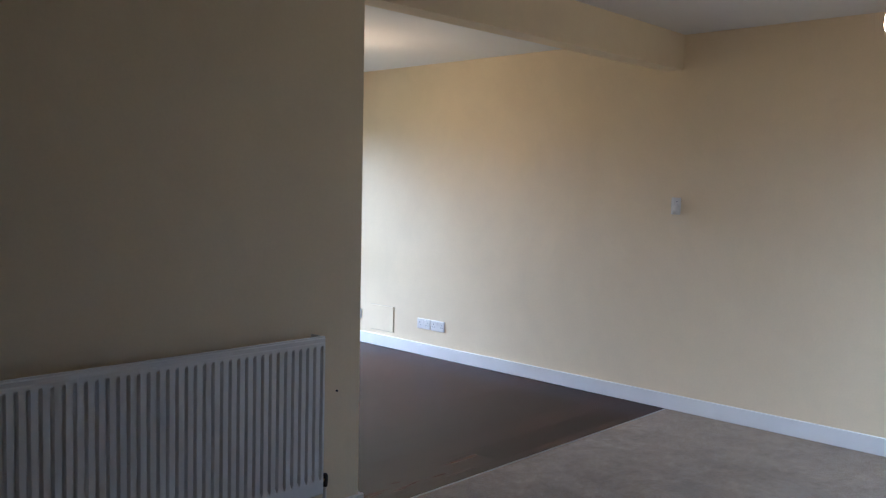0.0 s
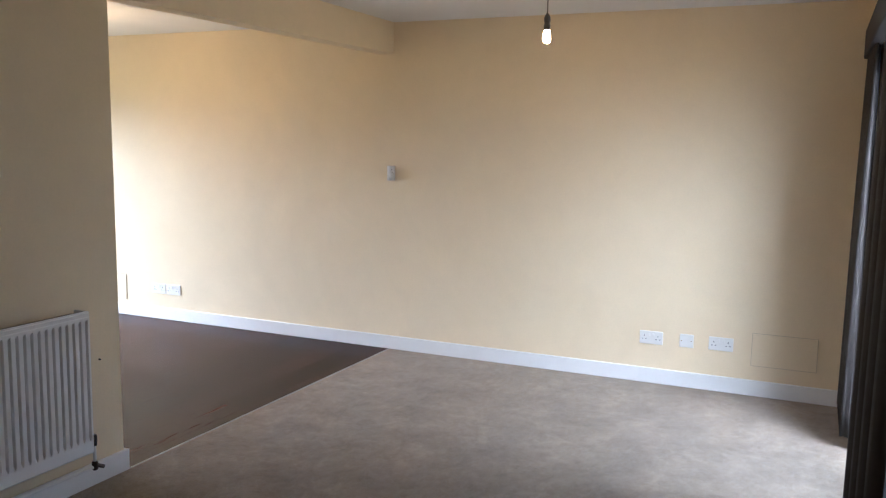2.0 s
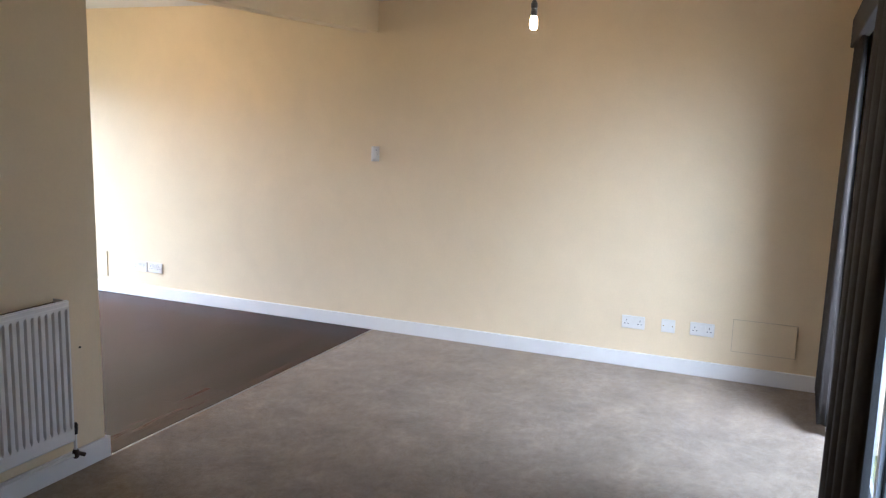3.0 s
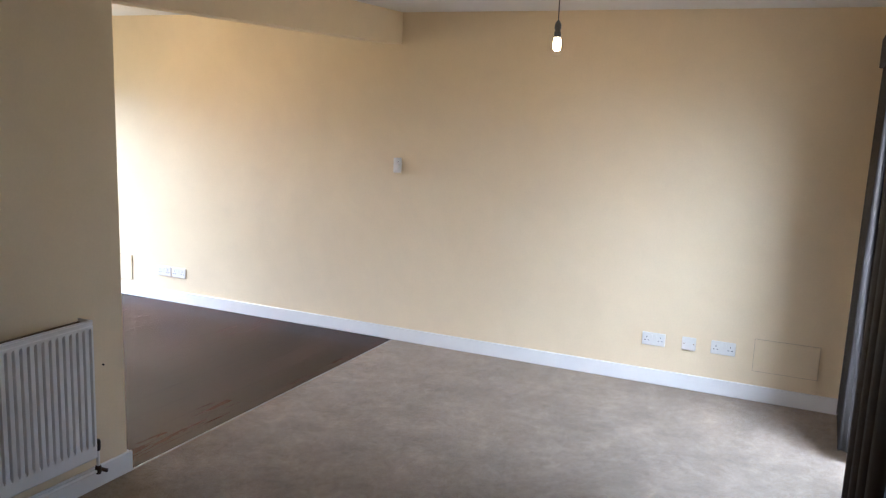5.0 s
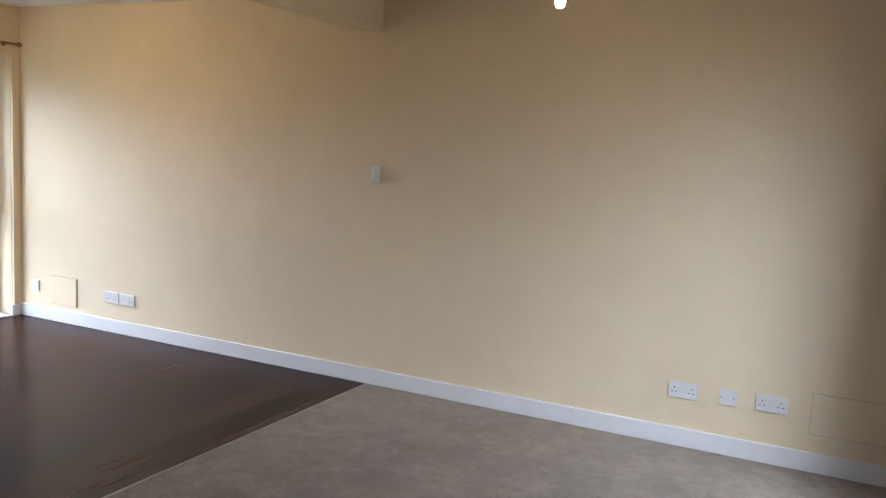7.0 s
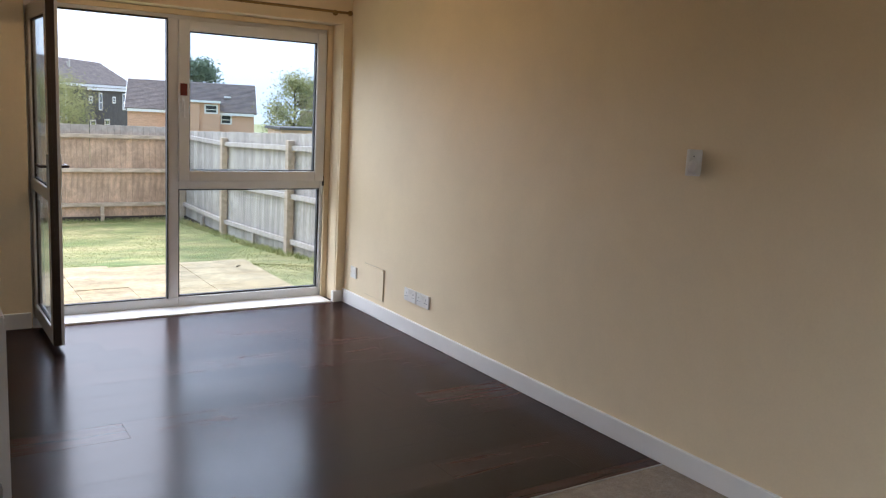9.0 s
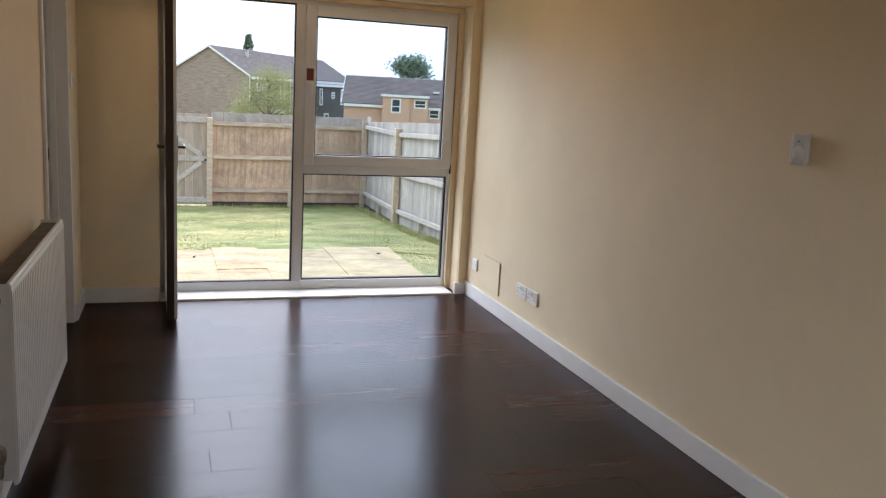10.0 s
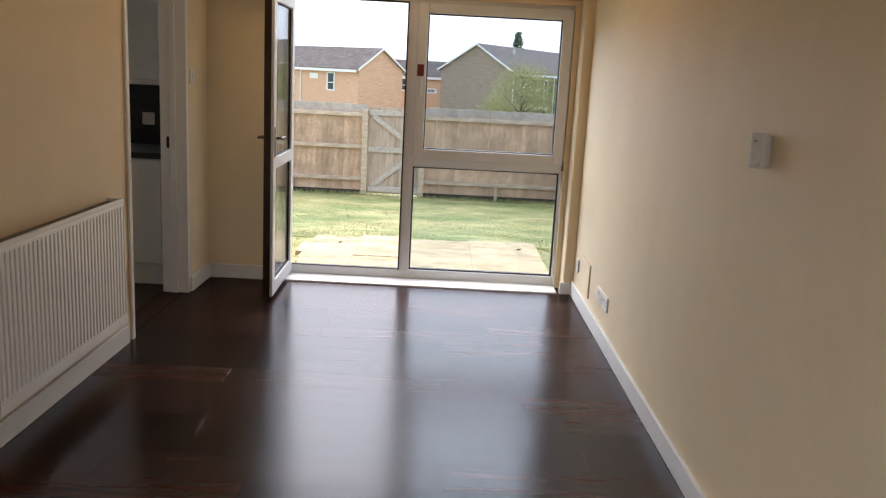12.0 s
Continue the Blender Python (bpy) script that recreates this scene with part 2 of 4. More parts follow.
LEAF_D = material("dark_pine_leaf", (0.19, 0.235, 0.14), 0.85, color2=(0.11, 0.145, 0.085), scale=0.8, grain=0.3)
BARK = material("grey_brown_bark", (0.12, 0.09, 0.065), 0.95, grain=0.4, scale=6, bump=0.5, bump_scale=20)
GAP_STRIP = material("dark_gap_strip", (0.07, 0.05, 0.035), 0.95, grain=0.4, scale=8, bump=0.4, bump_scale=60)
DARK_TILE = material("black_wall_tile", (0.012, 0.012, 0.013), 0.5, grain=0.2, scale=6, spread=0.15)
WORKTOP = material("black_worktop", (0.02, 0.019, 0.018), 0.3, grain=0.3, scale=60)
UNIT = material("grey_white_unit", (0.82, 0.83, 0.82), 0.4, grain=0.03, scale=3)
VINYL = material("dark_vinyl", (0.06, 0.045, 0.038), 0.5, grain=0.15, scale=6)

brushed(FENCE, (1.4, 7.0), (0.22, 0.14))
brushed(FENCE_GREY, (2.0, 9.0), (0.14, 0.12))
brushed(STONE, (2.2, 7.0, 24.0), (0.16, 0.2, 0.12))

brushed(GRASS, (2.5, 12.0), (0.2, 0.2))
brushed(BLADE, (2.5,), (0.2,))
brushed(TILE_D, (1.2, 5.0), (0.16, 0.14))
brushed(CREAM, (0.8, 3.0), (0.025, 0.015))


# ---- mesh helpers ----
def link(name, bm, mat, parent=None, label="", smooth=False):
    me = bpy.data.meshes.new(name)
    bm.normal_update()
    bm.to_mesh(me)
    bm.free()
    for p in me.polygons:
        p.use_smooth = smooth
    if mat:
        me.materials.append(mat)
    ob = new(name, me)
    if parent:
        ob.parent = parent
    if label:
        ob["label"] = label
    return ob


def part(name, bm, mat, parent, label="", smooth=False):
    return link(name, bm, mat, parent, label, smooth)


def box(bm, x0, x1, y0, y1, z0, z1, bevel=0.0, seg=2):
    r = bmesh.ops.create_cube(bm, size=1.0)
    vs = r["verts"]
    for v in vs:
        v.co = Vector(((x0 + x1) / 2 + v.co.x * (x1 - x0), (y0 + y1) / 2 + v.co.y * (y1 - y0), (z0 + z1) / 2 + v.co.z * (z1 - z0)))
    if bevel:
        es = list({e for v in vs for e in v.link_edges})
        bmesh.ops.bevel(bm, geom=es, offset=bevel, segments=seg, profile=0.5, affect="EDGES")
    return bm


def boxes(*specs, bevel=0.0):
    bm = bmesh.new()
    for s in specs:
        box(bm, *s, bevel=bevel)
    return bm


def rod(bm, a, b, r, seg=12, r2=None):
    a, b = Vector(a), Vector(b)
    d = b - a
    m = Matrix.Translation((a + b) / 2) @ d.to_track_quat("Z", "Y").to_matrix().to_4x4()
    bmesh.ops.create_cone(bm, cap_ends=True, segments=seg, radius1=r, radius2=r if r2 is None else r2, depth=d.length, matrix=m)
    return bm


def lathe(bm, profile, seg=20, m=None):
    """Turn (radius, height) pairs about z."""
    rings = []
    for r, z in profile:
        rings.append([bm.verts.new((r * math.cos(2 * math.pi * i / seg), r * math.sin(2 * math.pi * i / seg), z)) for i in range(seg)])
    for a, b in zip(rings, rings[1:]):
        for i in range(seg):
            bm.faces.new((a[i], a[(i + 1) % seg], b[(i + 1) % seg], b[i]))
    bm.faces.new(rings[0][::-1])
    bm.faces.new(rings[-1])
    if m is not None:
        bmesh.ops.transform(bm, matrix=m, verts=[v for ring in rings for v in ring])
    return bm


def structure(name, bm, mat, label, category, smooth=False):
    return tagged(link(name, bm, mat, None, "", smooth), label, category, kind="structure")


def empty(name, label, category, at=(0, 0, 0), group="", kind=""):
    e = new(name)
    e.location = at
    return tagged(e, label, category, group, kind)


# ---- the two rooms ----
XL, XW, XF = -2.645, -6.25, -0.0        # dining left wall, living far wall, long wall
YB, YG, YF = -3.10, 3.27, 3.50         # living window wall, dining glazed wall, its frame
H, HB = 2.40, 2.18                     # ceiling, underside of the beam
T = 0.12

structure("wall_east", boxes((0, 0.25, YB - 0.25, YG + 0.3, -0.05, H + 0.1)), CREAM, "long cream painted wall", "wall")
part_bm = boxes((XW, XL, 0.035, T + 0.03, -0.05, H + 0.1))
for v in part_bm.verts:                 # the opening's edge leans slightly
    if v.co.x > -3 and v.co.z > 1:
        v.co.x -= 0.016
structure("wall_partition", part_bm, CREAM, "cream painted partition wall with radiator", "wall")
beam_bm = boxes((XL - 0.014, 0, 0.02, T + 0.03, HB, H + 0.1))
for v in beam_bm.verts:                 # the beam runs a little out of level and out of line
    if v.co.x < -1 and v.co.y < 0.05:
        v.co.y = 0.034
    if v.co.x < -1 and v.co.z < 2.3:
        v.co.z -= 0.024
structure("beam", beam_bm, CREAM, "cream boxed beam over the room opening", "beam")
structure("wall_west", boxes((XW - T, XW, YB - 0.25, T, -0.05, H + 0.1)), CREAM, "cream painted end wall", "wall")
KY0, KY1, KH = 1.83, 2.84, 2.06        # kitchen doorway
structure("wall_dining_west", boxes((XL - 0.14, XL, T + 0.03, KY0, -0.05, H + 0.1), (XL - 0.14, XL, KY1, YG, -0.05, H + 0.1),
                                    (XL - 0.14, XL, KY0, KY1, KH, H + 0.1)), CREAM, "cream wall with open kitchen doorway", "wall")
GX0, GX1, GH = -2.14, -0.065, 2.045    # glazed opening
structure("wall_north", boxes((XL - 0.14, GX0, YG, YG + 0.3, -0.05, H + 0.1), (GX1, 0, YG, YG + 0.3, -0.05, H + 0.1),
                              (GX0, GX1, YG, YG + 0.3, GH, H + 0.1)), CREAM, "cream wall round the garden door and window", "wall")
LX0, LX1, LH = -3.25, -0.80, 2.06       # living room glazing
structure("wall_south", boxes((XW, LX0, YB - 0.25, YB, -0.05, H + 0.1), (LX1, 0, YB - 0.25, YB, -0.05, H + 0.1),
                              (LX0, LX1, YB - 0.25, YB, LH, H + 0.1)), CREAM, "cream wall round the wide window", "wall")
structure("ceiling_living", boxes((XW, 0, YB, 0.035, H, H + 0.12)), CEIL, "white matt ceiling of the living room", "ceiling")
structure("ceiling_dining", boxes((XL, 0, T + 0.03, YG, H, H + 0.12)), CEIL, "white matt ceiling of the dining area", "ceiling")
structure("floor_living", boxes((XW, 0, YB, 0.035, -0.1, -0.0005)), CARPET, "taupe cut-pile fitted carpet", "carpet")
structure("subfloor_dining", boxes((XL - 0.14, 0, 0.036, YG + 0.18, -0.1, -0.013)), DARKHOLE, "dark underlay below the planks", "floor")
strip = bmesh.new()
box(strip, XL, -0.018, 0.021, 0.030, -0.004, 0.003, bevel=0.002)
structure("threshold_strip", strip, STEEL, "thin metal strip between carpet and planks", "trim")


def skirting(name, x0, x1, y0, y1, h=0.1):
    bm = bmesh.new()
    box(bm, x0, x1, y0, y1, 0.0, h, bevel=0.004)
    return structure(name, bm, WHITE, "white gloss skirting board", "skirting")


SK = 0.018
skirting("baseboard_1", -SK, 0, YB, YG)
skirting("baseboard_2", XW, XL + SK, 0.035 - SK, 0.035)
skirting("baseboard_3", XL, XL + SK, 0.035, KY0 - 0.06)
skirting("baseboard_4", XL, XL + SK, KY1 + 0.004, YG)
skirting("baseboard_5", XL + SK, GX0, YG - SK, YG)
skirting("baseboard_6", GX1 - 0.03, -SK, YG - SK, YG + 0.02, h=0.085)
skirting("baseboard_7", XW, XW + SK, YB, -SK)
skirting("baseboard_8", LX1 + 0.0, -SK, YB, YB + SK)

# ---- kitchen seen through the doorway ----
KX = -4.2
structure("wall_kitchen_north", boxes((KX, -4.1, 3.5, 3.6, -0.05, H + 0.1), (-3.35, XL - 0.14, 3.5, 3.6, -0.05, H + 0.1), (-4.1, -3.35, 3.5, 3.6, -0.05, 1.0), (-4.1, -3.35, 3.5, 3.6, 2.1, H + 0.1)), CEIL, "white painted kitchen wall", "wall")
structure("wall_kitchen_west", boxes((KX - 0.1, KX, T + 0.03, 3.6, -0.05, H + 0.1)), CEIL, "white painted kitchen wall", "wall")
structure("ceiling_kitchen", boxes((KX, XL - 0.14, T + 0.03, 3.5, H, H + 0.12)), CEIL, "white matt kitchen ceiling", "ceiling")
structure("floor_kitchen", boxes((KX, XL - 0.14, T + 0.03, 3.5, -0.1, -0.002)), VINYL, "dark brown vinyl kitchen floor", "floor")

door_lining = empty("door_1", "white painted door lining of the open kitchen doorway", "door frame", kind="structure")
part("jamb", boxes((XL - 0.165, XL + 0.004, KY1 - 0.035, KY1 + 0.003, 0, KH), bevel=0.003), WHITE, door_lining)
part("jamb", boxes((XL - 0.145, XL + 0.004, KY0 - 0.003, KY0 + 0.035, 0, KH), bevel=0.003), WHITE, door_lining)
part("head", boxes((XL - 0.145, XL + 0.004, KY0 + 0.035, KY1 - 0.035, KH - 0.035, KH + 0.003), bevel=0.003), WHITE, door_lining)
part("architrave", boxes((XL + 0.001, XL + 0.017, KY0 - 0.018, KY0 + 0.02, 0, KH + 0.05), bevel=0.004), WHITE, door_lining)
part("door_stop", boxes((XL - 0.10, XL - 0.065, KY1 - 0.048, KY1 - 0.0345, 0, KH - 0.035), bevel=0.002), WHITE, door_lining)
part("strike_plate", boxes((XL - 0.125, XL - 0.108, KY1 - 0.0385, KY1 - 0.034, 0.95, 1.02)), GASKET, door_lining, "black strike plate")

base_unit = empty("base_cabinet", "grey-white kitchen base cabinet under a black worktop", "cabinet")
part("body", boxes((-3.55, -2.80, 2.95, 3.5, 0.15, 0.858)), UNIT, base_unit)
part("plinth", boxes((-3.55, -2.80, 3.0, 3.02, -0.002, 0.15)), UNIT, base_unit)
part("door", boxes((-3.53, -2.82, 2.93, 2.948, 0.16, 0.85), bevel=0.003), UNIT, base_unit)
tagged(link("worktop", boxes((-4.19, -2.76, 2.90, 3.5, 0.86, 0.90), bevel=0.006), WORKTOP), "black laminate kitchen worktop on a base cabinet", "worktop")
wall_unit = empty("wall_cabinet", "grey-white kitchen wall cabinet above dark tiles", "cabinet")
part("body", boxes((-3.34, -2.80, 3.2, 3.5, 1.34, 2.1)), UNIT, wall_unit)
part("door", boxes((-3.33, -2.81, 3.18, 3.198, 1.36, 2.09), bevel=0.003), UNIT, wall_unit)
part("light_pelmet", boxes((-3.34, -2.80, 3.185, 3.2, 1.325, 1.345), bevel=0.002), WHITE, wall_unit)
# unseen window, added so that daylight reaches the kitchen units
kw = empty("window_3", "small white kitchen window, unseen, added for daylight", "window", kind="structure")
for s_ in ((-4.1, -4.04, 3.52, 3.58, 1.0, 2.1), (-3.41, -3.35, 3.52, 3.58, 1.0, 2.1), (-4.04, -3.41, 3.52, 3.58, 1.0, 1.06), (-4.04, -3.41, 3.52, 3.58, 2.04, 2.1)):
    part("window_frame", boxes(s_, bevel=0.004), UPVC, kw)
kp = part("pane", boxes((-4.045, -3.405, 3.54, 3.56, 1.055, 2.045)), GLASS, kw, "clear glass pane")
kp.visible_shadow = False
splash = empty("tile_splashback", "black glossy tiled splashback behind the worktop", "splashback", kind="structure")
part("backing", boxes((-3.34, -2.79, 3.492, 3.4985, 0.90, 1.335)), DARK_TILE, splash, "dark grouted backing")
tile_mesh = None
for i in range(4):
    for j in range(4):
        if tile_mesh is None:
            o = part("tile", boxes((-0.0735, 0.0735, -0.004, 0.004, -0.0535, 0.0535), bevel=0.002), DARK_TILE, splash)
            tile_mesh = o.data
        else:
            o = new("tile", tile_mesh)
            o.parent = splash
        o.location = (-2.84 - 0.15 * i, 3.495, 0.955 + 0.11 * j)


# ---- wall plates ----
def socket_plate(at, width, face, kind):
    """UK socket plate. face: rotation about z; the plate's front looks along local -y."""
    lab = {"double": "white plastic double wall socket above the skirting", "single": "white plastic single blank wall plate",
           "switch": "white plastic light switch on the cream wall"}[kind]
    e = empty("wall_socket" if kind != "switch" else "light_switch", lab, "socket" if kind != "switch" else "switch",
              group="wall plates")
    bm = bmesh.new()
    box(bm, -width / 2, width / 2, -0.011, 0.0, -0.043, 0.043, bevel=0.004)
    part("face_plate", bm, PLASTIC, e)
    if kind == "double":
        for sx in (-1, 1):
            for dx, dz, w, h in ((0, 0.012, 0.004, 0.010), (-0.011, -0.010, 0.009, 0.004), (0.011, -0.010, 0.009, 0.004)):
                cx = sx * 0.044 + dx
                part("pin_slot", boxes((cx - w / 2, cx + w / 2, -0.0118, -0.010, dz - h / 2, dz + h / 2)), DARKHOLE, e, "dark pin slot")
            part("rocker", boxes((sx * 0.014 - 0.007, sx * 0.014 + 0.007, -0.015, -0.010, 0.008, 0.030), bevel=0.002), PLASTIC, e)
    elif kind == "single":
        for sx in (-1, 1):
            part("screw", boxes((sx * 0.03 - 0.003, sx * 0.03 + 0.003, -0.0122, -0.010, -0.003, 0.003)), BRASS, e, "small brass screw")
    else:
        part("rocker", boxes((-0.011, 0.011, -0.016, -0.010, -0.018, 0.018), bevel=0.002), PLASTIC, e)
    e.matrix_world = pose(*at, 0, 0, face)
    return e


for y, z, k in ((-1.91, 0.302, "double"), (-2.135, 0.305, "single"), (-2.347, 0.308, "double"),
                (2.107, 0.263, "double"), (2.267, 0.263, "double"), (3.10, 0.255, "single")):
    socket_plate((0, y, z), 0.150 if k == "double" else 0.088, -90, k)
socket_plate((XL, 2.915, 1.40), 0.086, 90, "switch")
socket_plate((-3.08, 3.489, 1.08), 0.086, 0, "single")


def hatch(y0, y1, z0, z1):
    e = empty("access_panel", "cream painted access panel set in the wall", "panel", group="access panels")
    part("cover", boxes((-0.009, -0.001, y0 + 0.004, y1 - 0.004, z0 + 0.004, z1 - 0.004), bevel=0.002), CREAM, e)
    for s in ((y0, y1, z0, z0 + 0.003), (y0, y1, z1 - 0.003, z1), (y0, y0 + 0.003, z0, z1), (y1 - 0.003, y1, z0, z1)):
        part("shadow_gap", boxes((-0.003, -0.0005, *s)), GAPLINE, e, "thin brown gap line")
    return e


hatch(-2.91, -2.53, 0.19, 0.40)
hatch(2.635, 2.93, 0.135, 0.36)

pir = empty("motion_sensor", "white plastic motion sensor box on the long wall", "sensor")
bm = bmesh.new()
box(bm, -0.024, 0.024, -0.034, 0.0, -0.046, 0.046, bevel=0.003)
part("back_box", bm, PLASTIC, pir)
bm = bmesh.new()
prof = [(-0.030, 0.010), (-0.027, 0.021), (-0.017, 0.031), (0.0, 0.035), (0.017, 0.031), (0.027, 0.021), (0.030, 0.010)]
rings = [[bm.verts.new((x * k, -0.009 - (d - 0.009) * f, z)) for x, d in prof]
         for z, k, f in ((-0.054, 0.96, 0.45), (-0.046, 1, 0.72), (-0.015, 1, 0.85), (0.046, 1, 1.0), (0.052, 0.98, 0.96), (0.054, 0.95, 0.85))]
for p, q in zip(rings, rings[1:]):
    for i in range(6):
        bm.faces.new((p[i], p[i + 1], q[i + 1], q[i]))
bm.faces.new(rings[0][::-1])
bm.faces.new(rings[-1])
TURN = Matrix.Translation((0, -0.022, 0)) @ pose(0, 0, 0, 0, 0, 38)
bmesh.ops.transform(bm, matrix=TURN, verts=bm.verts)
part("housing", bm, PLASTIC, pir)
bm = bmesh.new()
bmesh.ops.create_uvsphere(bm, u_segments=20, v_segments=12, radius=0.021, matrix=Matrix.Translation((0, -0.025, -0.014)) @ Matrix.Diagonal((0.85, 0.95, 1.35, 1)))
bmesh.ops.transform(bm, matrix=TURN, verts=bm.verts)
part("lens", bm, PLASTIC, pir, "translucent white domed lens", smooth=True)
bm = boxes((-0.003, 0.003, -0.0358, -0.030, 0.026, 0.030))
bmesh.ops.transform(bm, matrix=TURN, verts=bm.verts)
part("lamp_slot", bm, DARKHOLE, pir, "tiny dark indicator slot")
pir.matrix_world = pose(0, 0.02, 1.32, 0, 0, -90)
nail = tagged(link("wall_screw", rod(bmesh.new(), (0, 0.002, 0), (0, -0.006, 0), 0.004), DARKHOLE), "small dark screw stuck in the cream wall", "screw")
nail.location = (-2.772, 0.034, 0.56)


# ---- radiators ----
def radiator(width, z0, z1, label):
    """Double panel radiator, wall behind at local y = 0, front towards -y, from x = 0 to width."""
    e = empty("radiator", label, "radiator", group="panel radiators")
    bm = bmesh.new()
    n = round(width / 0.0335)
    pitch = width / n
    xs = [0.0]
    offs = [0.0]
    for i in range(n):
        a = i * pitch
        for f, o in ((0.27, 0.0), (0.32, 0.15), (0.42, 0.9), (0.46, 1.0), (0.54, 1.0), (0.58, 0.9), (0.68, 0.15), (0.73, 0.0)):
            xs.append(a + f * pitch)
            offs.append(o)
    xs.append(width)
    offs.append(0.0)
    rows = ((z0, -0.4), (z0 + 0.006, 0), (z0 + 0.056, 0), (z0 + 0.072, 1), (z1 - 0.044, 1), (z1 - 0.031, 0), (z1 - 0.022, 0), (z1 - 0.018, -0.15), (z1 - 0.005, -0.15), (z1, -0.5))
    grid = [[bm.verts.new((x, -0.117 + 0.014 * (o * k if k > 0 else -k), z)) for x, o in zip(xs, offs)] for z, k in rows]
    for a, b in zip(grid, grid[1:]):
        for i in range(len(xs) - 1):
            bm.faces.new((a[i], a[i + 1], b[i + 1], b[i]))
    back = [bm.verts.new((x, -0.100, z)) for x, z in ((0, z0), (width, z0), (width, z1), (0, z1))]
    bm.faces.new(back[::-1])
    left, right = [r[0] for r in grid], [r[-1] for r in grid]
    bm.faces.new([back[0], back[3]][::1] + left[::-1])
    bm.faces.new([back[2], back[1]] + right)
    bm.faces.new([back[1], back[0]] + grid[0])
    bm.faces.new([back[3], back[2]] + grid[-1][::-1])
    part("front_panel", bm, RADW, e)
    part("back_panel", boxes((0.01, width - 0.01, -0.045, -0.030, z0 + 0.01, z1 - 0.03), bevel=0.004), RADW, e)
    fins = bmesh.new()
    for i in range(int(width / 0.03)):
        x = 0.02 + i * 0.03
        box(fins, x, x + 0.002, -0.098, -0.047, z0 + 0.03, z1 - 0.03)
    tagged(part("convector_fins", fins, RADW, e, "thin white fins between the panels"), kind="stuff")
    for x in (0.0, width):
        s = -1 if x == 0 else 1
        part("side_cover", boxes((min(x, x + s * 0.004), max(x, x + s * 0.004), -0.112, -0.028, z0 + 0.015, z1 + 0.001), bevel=0.001), RADW, e)
    part("top_rail", boxes((0, width, -0.111, -0.103, z1 - 0.004, z1 + 0.004)), RADW, e)
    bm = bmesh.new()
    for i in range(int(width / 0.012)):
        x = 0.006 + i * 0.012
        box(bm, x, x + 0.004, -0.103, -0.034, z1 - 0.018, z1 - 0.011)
    part("top_grille", bm, SHADED_ENAMEL, e, "top grille with shade painted in as grey-brown")
    for x in (0.15, width - 0.15):
        part("bracket", boxes((x - 0.015, x + 0.015, -0.031, 0.0, z0 + 0.05, z1 - 0.05)), RADW, e)
    return e


def rad_valve(e, x, z, out, head):
    """Angle valve at the lower corner; out: +1 or -1 along x."""
    v = rod(bmesh.new(), (x, -0.07, z), (x + out * 0.045, -0.07, z), 0.010)
    part("valve_tail", v, BRASS, e, "brass valve tail")
    x2 = x + out * 0.045
    bm = bmesh.new()
    lathe(bm, [(0.011, -0.03), (0.013, -0.01), (0.013, 0.012), (0.009, 0.02)], 14, Matrix.Translation((x2, -0.07, z)))
    part("valve_body", bm, GASKET if not head else STEEL, e, "small dark valve body" if not head else "")
    if head:
        bm = bmesh.new()
        lathe(bm, [(0.017, 0.018), (0.021, 0.024), (0.022, 0.05), (0.019, 0.066), (0.012, 0.070)], 18, Matrix.Translation((x2, -0.07, z)))
        part("valve_head", bm, STEEL, e, "dull metal valve head")
    return x2


rad_a = radiator(1.60, 0.20, 0.815, "white double panel radiator on the partition wall")
rad_a.matrix_world = pose(-4.53, 0.03, 0)
xv = rad_valve(rad_a, 1.60, 0.24, 1, False)
part("riser", rod(bmesh.new(), (xv, -0.07, 0.13), (xv, -0.07, 0.215), 0.0075), WHITE, rad_a, "short white painted tail")
part("elbow", lathe(bmesh.new(), [(0.010, -0.02), (0.014, -0.012), (0.014, 0.012), (0.010, 0.02)], 14, Matrix.Translation((xv, -0.07, 0.12))), BRONZE, rad_a)
part("drain_tap", rod(bmesh.new(), (xv, -0.07, 0.125), (xv + 0.035, -0.085, 0.105), 0.009), BRONZE, rad_a, "small dark drain tap")
part("pipe", rod(bmesh.new(), (-0.6, -0.03, 0.115), (xv, -0.07, 0.115), 0.0075), WHITE, rad_a, "white painted pipe along the skirting")

rad_b = radiator(1.18, 0.195, 0.825, "white double panel radiator beside the kitchen doorway")
rad_b.matrix_world = pose(XL, 0.31, 0, 0, 0, 90)
xv = rad_valve(rad_b, 0.0, 0.27, -1, True)
part("riser", rod(bmesh.new(), (xv, -0.07, 0.0), (xv, -0.07, 0.245), 0.0075), WHITE, rad_b)
part("air_vent", rod(bmesh.new(), (0.0, -0.072, 0.775), (-0.034, -0.074, 0.775), 0.016), BRASS, rad_b, "dull brass air vent plug")


# the dining side wall stands a little out of square
SKEW = Matrix.Translation((XL, 0.15, 0)) @ pose(0, 0, 0, 0, 0, -0.82) @ Matrix.Translation((-XL, -0.15, 0))
for o in scene.objects:
    if o.name in ("wall_dining_west", "baseboard_3", "baseboard_4", "door_1", "radiator.001", "light_switch"):
        o.matrix_world = SKEW @ o.matrix_basis

